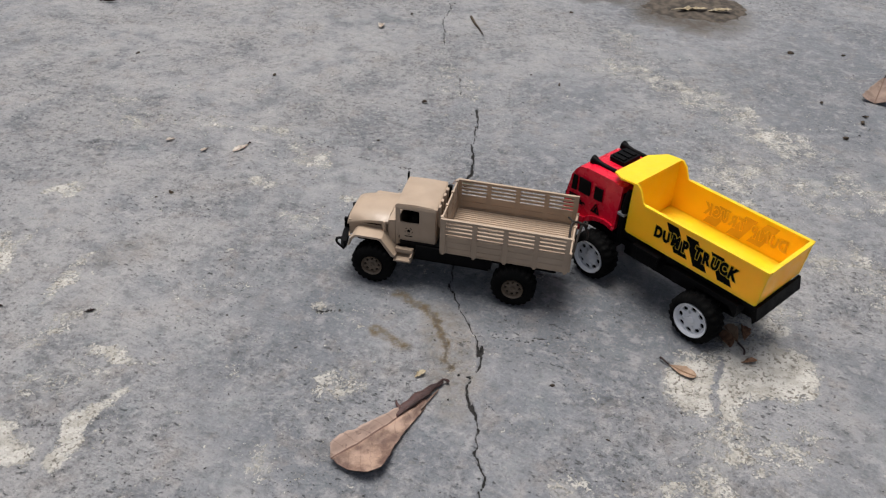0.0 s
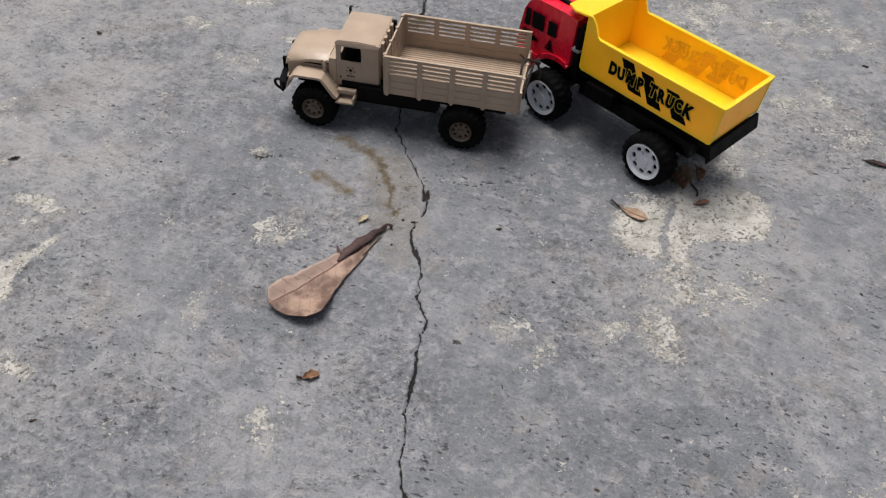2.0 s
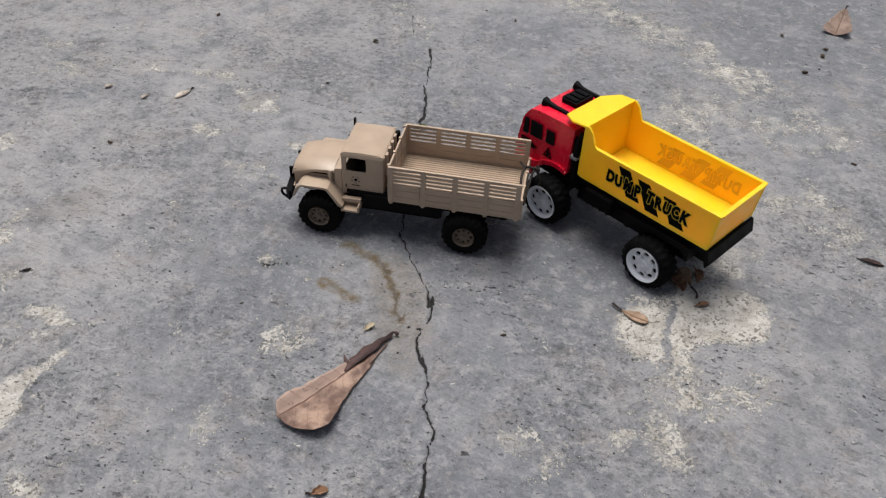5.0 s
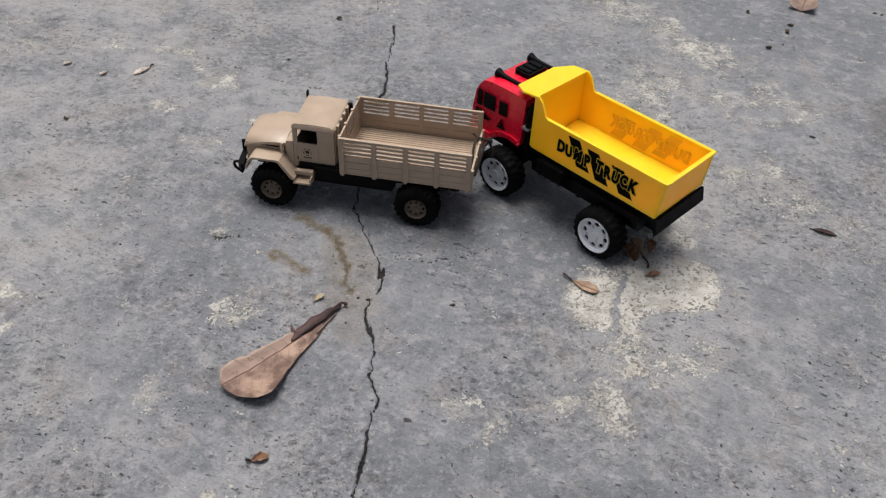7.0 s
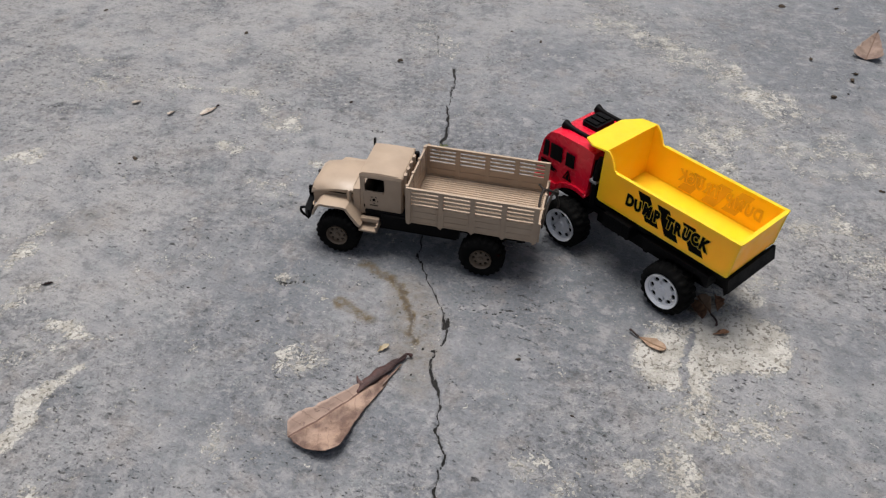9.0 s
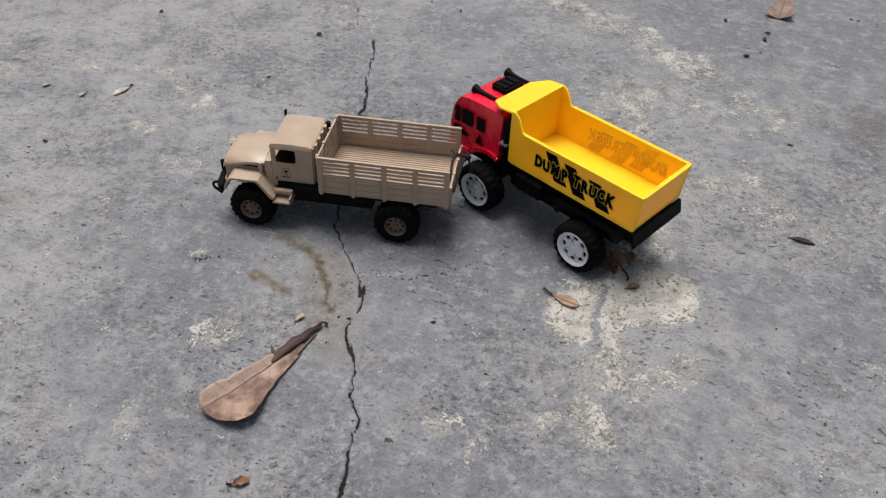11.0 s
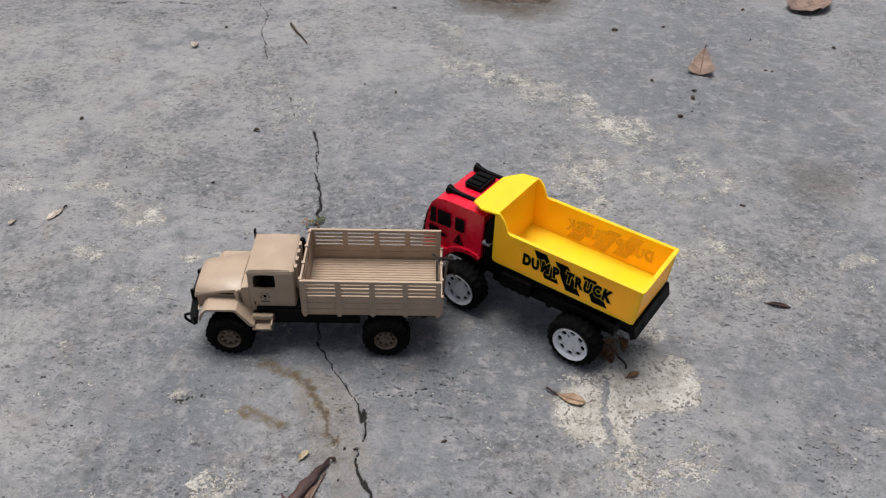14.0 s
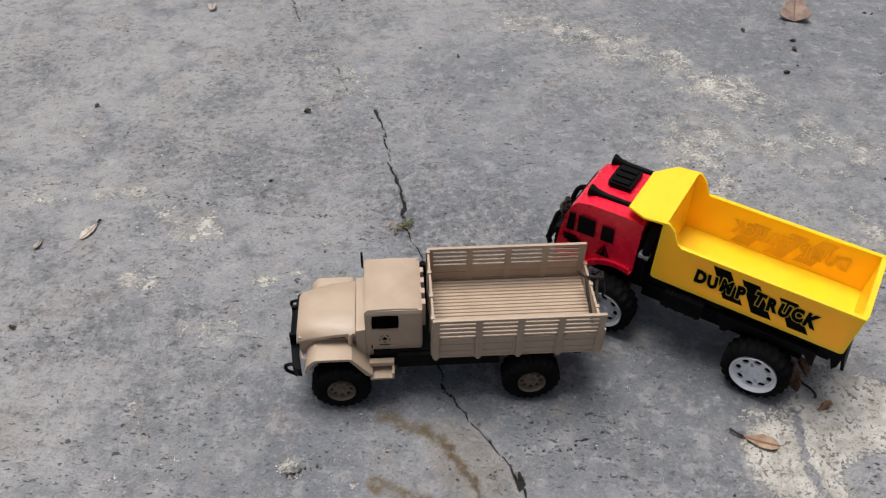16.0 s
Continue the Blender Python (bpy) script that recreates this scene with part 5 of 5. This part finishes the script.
# dry husks split open by the pale patch
leaf("dry_husk", "dark brown curled husk on pale flaked concrete", 0.036, 0.013, pose(0.366, 0.816, 0.0005, 0, 0, -78), BARK, 41, fold=1.0, cup=0.002, stalk=0.005, broad=0.7, tip=0.1, group="dry husks by the pale patch")
leaf("dry_husk", "brown split husk with a thin tail on pale flaked concrete", 0.026, 0.014, pose(0.384, 0.788, 0.0005, 0, 0, 108), LEAF_SMALL, 42, fold=1.1, cup=0.003, stalk=0.017, broad=0.6, tip=0.1, group="dry husks by the pale patch")
leaf("dry_husk", "tawny husk half lying against another husk", 0.022, 0.012, pose(0.391, 0.792, 0.001, 25, 0, 80), BARK, 43, fold=0.9, cup=0.003, stalk=0.0, broad=0.55, tip=0.1, group="dry husks by the pale patch")
leaf("dry_husk", "small crescent brown husk on pale flaked concrete", 0.017, 0.006, pose(0.379, 0.7595, 0, 0, 0, 8), BARK, 44, fold=1.0, cup=0.0015, stalk=0.0, broad=0.6, tip=0.1, group="dry husks by the pale patch")


def twig(label, points, thick):
    pts = curve_points(points, 12)
    bm = tube(bmesh.new(), [p - pts[0] for p in pts], [thick, thick * 0.8, thick * 0.4], 7)
    ob = part("twig", bm, SEED)
    ob.location = pts[0]
    return tagged(ob, label, "twig")


twig("thin dark crooked twig lying on the concrete", [(0.137, 1.711, 0.002), (0.143, 1.672, 0.003), (0.149, 1.655, 0.002), (0.156, 1.621, 0.002)], 0.0026)


def lump(name, label, category, x, y, size, material, seed, flat=0.7, group=""):
    rnd = random.Random(seed)
    bm = bmesh.new()
    bmesh.ops.create_icosphere(bm, subdivisions=2, radius=1)
    off = rnd.uniform(0, 50)
    for v in bm.verts:
        k = 1 + 0.95 * noise.noise(v.co * 1.9 + Vector((off, 0, 0)))
        v.co = Vector((v.co.x * size * k, v.co.y * size * 0.5 * k, max(v.co.z, -0.6) * size * flat * k))
    low = min(v.co.z for v in bm.verts)
    for v in bm.verts:
        v.co.z -= low + 0.0003
    ob = part(name, bm, material)
    ob.matrix_world = pose(x, y, 0, 0, 0, rnd.uniform(0, 360))
    return tagged(ob, label, category, group)


SEEDS = [(-0.281, 1.06, 0.0065), (0.273, 1.412, 0.006), (0.048, 1.338, 0.0065), (-0.203, 1.424, 0.0065), (-0.018, 1.211, 0.004), (0.69, 1.247, 0.0075),
         (0.66, 1.01, 0.0055), (0.72, 1.57, 0.009), (-0.45, 1.5, 0.006), (0.23, 1.45, 0.0035), (0.701, 1.369, 0.006), (0.179, 0.724, 0.004),
         (-0.196, 0.517, 0.004), (0.228, 0.452, 0.0034), (0.35, 0.41, 0.0034), (0.911, 1.364, 0.0045), (0.92, 1.358, 0.005), (-0.297, 1.049, 0.003), (0.739, 1.299, 0.008),
         (0.753, 1.322, 0.006), (1.013, 1.614, 0.008), (0.818, 1.567, 0.006), (0.954, 1.485, 0.0045), (1.086, 1.421, 0.006), (1.201, 1.358, 0.007), (1.249, 1.416, 0.007),
         (0.223, 0.656, 0.0025), (0.137, 0.652, 0.0025), (0.34, 1.75, 0.006), (0.02, 1.72, 0.005)]
for k, (x, y, size) in enumerate(SEEDS):
    lump("seed", "small dark brown dried seed on the concrete", "seed", x, y, size * 0.68, SEED, 40 + k, 0.45, "dark seeds on the concrete")

# the open husk near the crack
bm = lathe(bmesh.new(), [(0.0038, 0.0), (0.0052, 0.003), (0.0056, 0.0065), (0.0042, 0.0105), (0.0036, 0.01), (0.0046, 0.0065), (0.0042, 0.0034), (0.003, 0.0012)], 18)
moved(bm, pose(0.169, 0.416, 0.0042, 48, 0, -20))
husk = tagged(part("seed_husk", bm, SHELL), "small open brown seed husk beside the crack", "seed husk")
# dark body that fills the inside of the husk
part("husk_inside", moved(lathe(bmesh.new(), [(0.0004, 0.002), (0.0034, 0.003), (0.0038, 0.006), (0.0004, 0.0085)], 12), pose(0.169, 0.416, 0.0042, 48, 0, -20)), SEED, husk, "dark inside of the open husk")


def weed():
    """A flat tuft in the crack."""
    ob = thing("weed_tuft", "small sparse green weed growing in the crack", "weed", pose(0.104, 1.09, 0))
    rnd = random.Random(77)
    for k in range(8):
        a, r = rnd.uniform(0, 6.28), rnd.uniform(0.006, 0.02)
        h = rnd.uniform(0.002, 0.006)
        end = Vector((r * math.cos(a), r * math.sin(a) * 0.7, h * 0.5))
        pts = curve_points([(0, 0, 0), (end.x * 0.4, end.y * 0.4, h), (end.x * 0.8, end.y * 0.85 + 0.003, h * 1.1), end], 8)
        bm = tube(bmesh.new(), pts, 0.00045, 5)
        for j in range(3):
            p = pts[3 + 2 * j] if 3 + 2 * j < 8 else pts[7]
            b, s = rnd.uniform(0, 6.28), rnd.uniform(0.0018, 0.0038)
            d, e = Vector((math.cos(b), math.sin(b), 0.25)), Vector((-math.sin(b), math.cos(b), 0.1))
            q = [bm.verts.new(p + d * s * f + e * s * g) for f, g in ((0, 0), (0.6, 0.45), (1.6, 0.0), (0.6, -0.45))]
            bm.faces.new(q)
        part("sprig", bm, WEED if k % 3 else BARK, ob)


weed()


def scatter(name, label, count, seed, size, material, spots=None):
    """Loose crumbs as one sheet of small uneven chips."""
    rnd = random.Random(seed)
    verts, faces = [], []
    for _ in range(count):
        if spots:
            cx, cy, a, b, turn, _p = rnd.choice(spots)
            x, y = cx + rnd.gauss(0, 0.6) * max(a, b), cy + rnd.gauss(0, 0.6) * max(a, b)
        else:
            x, y = rnd.uniform(-0.85, 1.25), 0.36 + 1.6 * rnd.random() ** 1.3
        s = size * rnd.choice((0.5, 0.6, 0.7, 0.8, 1.0, 1.4))
        turn, lean, long = rnd.uniform(0, 6.28), rnd.uniform(-0.3, 0.3), rnd.uniform(1.0, 2.2)
        n = len(verts)
        ring = [(math.cos(k * 1.2566 + rnd.uniform(-0.3, 0.3)) * s * long, math.sin(k * 1.2566) * s) for k in range(5)]
        for u, v in ring:
            verts.append((x + u * math.cos(turn) - v * math.sin(turn), y + u * math.sin(turn) + v * math.cos(turn), -0.0006 + lean * u * 0.3))
        verts.append((x, y, s * rnd.uniform(0.6, 1.0)))
        faces += [(n + k, n + (k + 1) % 5, n + 5) for k in range(5)]
    mesh = bpy.data.meshes.new(name)
    mesh.from_pydata(verts, [], faces)
    mesh.materials.append(material)
    return tagged(new(name, mesh), label, "grit", kind="stuff")


scatter("dark_grit", "fine dark grit and crumbs scattered over the concrete", 1700, 5, 0.0009, GRIT)
scatter("pale_crumbs", "pale crumbs of flaked whitewash on the concrete", 1500, 6, 0.001, CRUMB, PALE_NEAR + PALE_SIDE + PALE_FAR + PALE_LEFT)


def earth_mound():
    """A low heap of damp earth with flat chips on it."""
    bm = bmesh.new()
    rows = []
    for i in range(15):
        r = i / 14
        row = []
        for k in range(48):
            a = 2 * math.pi * k / 48
            e = 1 + 0.16 * noise.noise(Vector((2 * math.cos(a), 2 * math.sin(a), 3.3)))
            x, y = 0.115 * r * e * math.cos(a), 0.09 * r * e * math.sin(a)
            z = 0.008 * (1 - r * r) ** 1.3 + 0.008 * noise.noise(Vector((x * 40, y * 40, 0))) * (1 - r) - 0.0012
            row.append(bm.verts.new((x, y, z)))
        rows.append(row)
    for p, q in zip(rows, rows[1:]):
        for k in range(48):
            bm.faces.new((p[k], p[(k + 1) % 48], q[(k + 1) % 48], q[k]))
    bmesh.ops.remove_doubles(bm, verts=bm.verts[:], dist=1e-5)
    ob = tagged(part("earth_mound", bm, EARTH), "low heap of damp dark brown earth on concrete", "earth")
    ob.location = (0.6, 1.81, 0)
    leaf("small_leaf", "thin pale flake lying on the damp earth", 0.075, 0.012, pose(0.545, 1.767, 0.005, 0, 0, 4), HUSK, 21, fold=0.3, cup=0.004, stalk=0, broad=0.5)
    leaf("small_leaf", "thin pale flake lying on the damp earth", 0.05, 0.012, pose(0.62, 1.765, 0.005, 0, 0, 8), HUSK, 22, fold=0.3, cup=0.004, stalk=0, broad=0.5)


earth_mound()
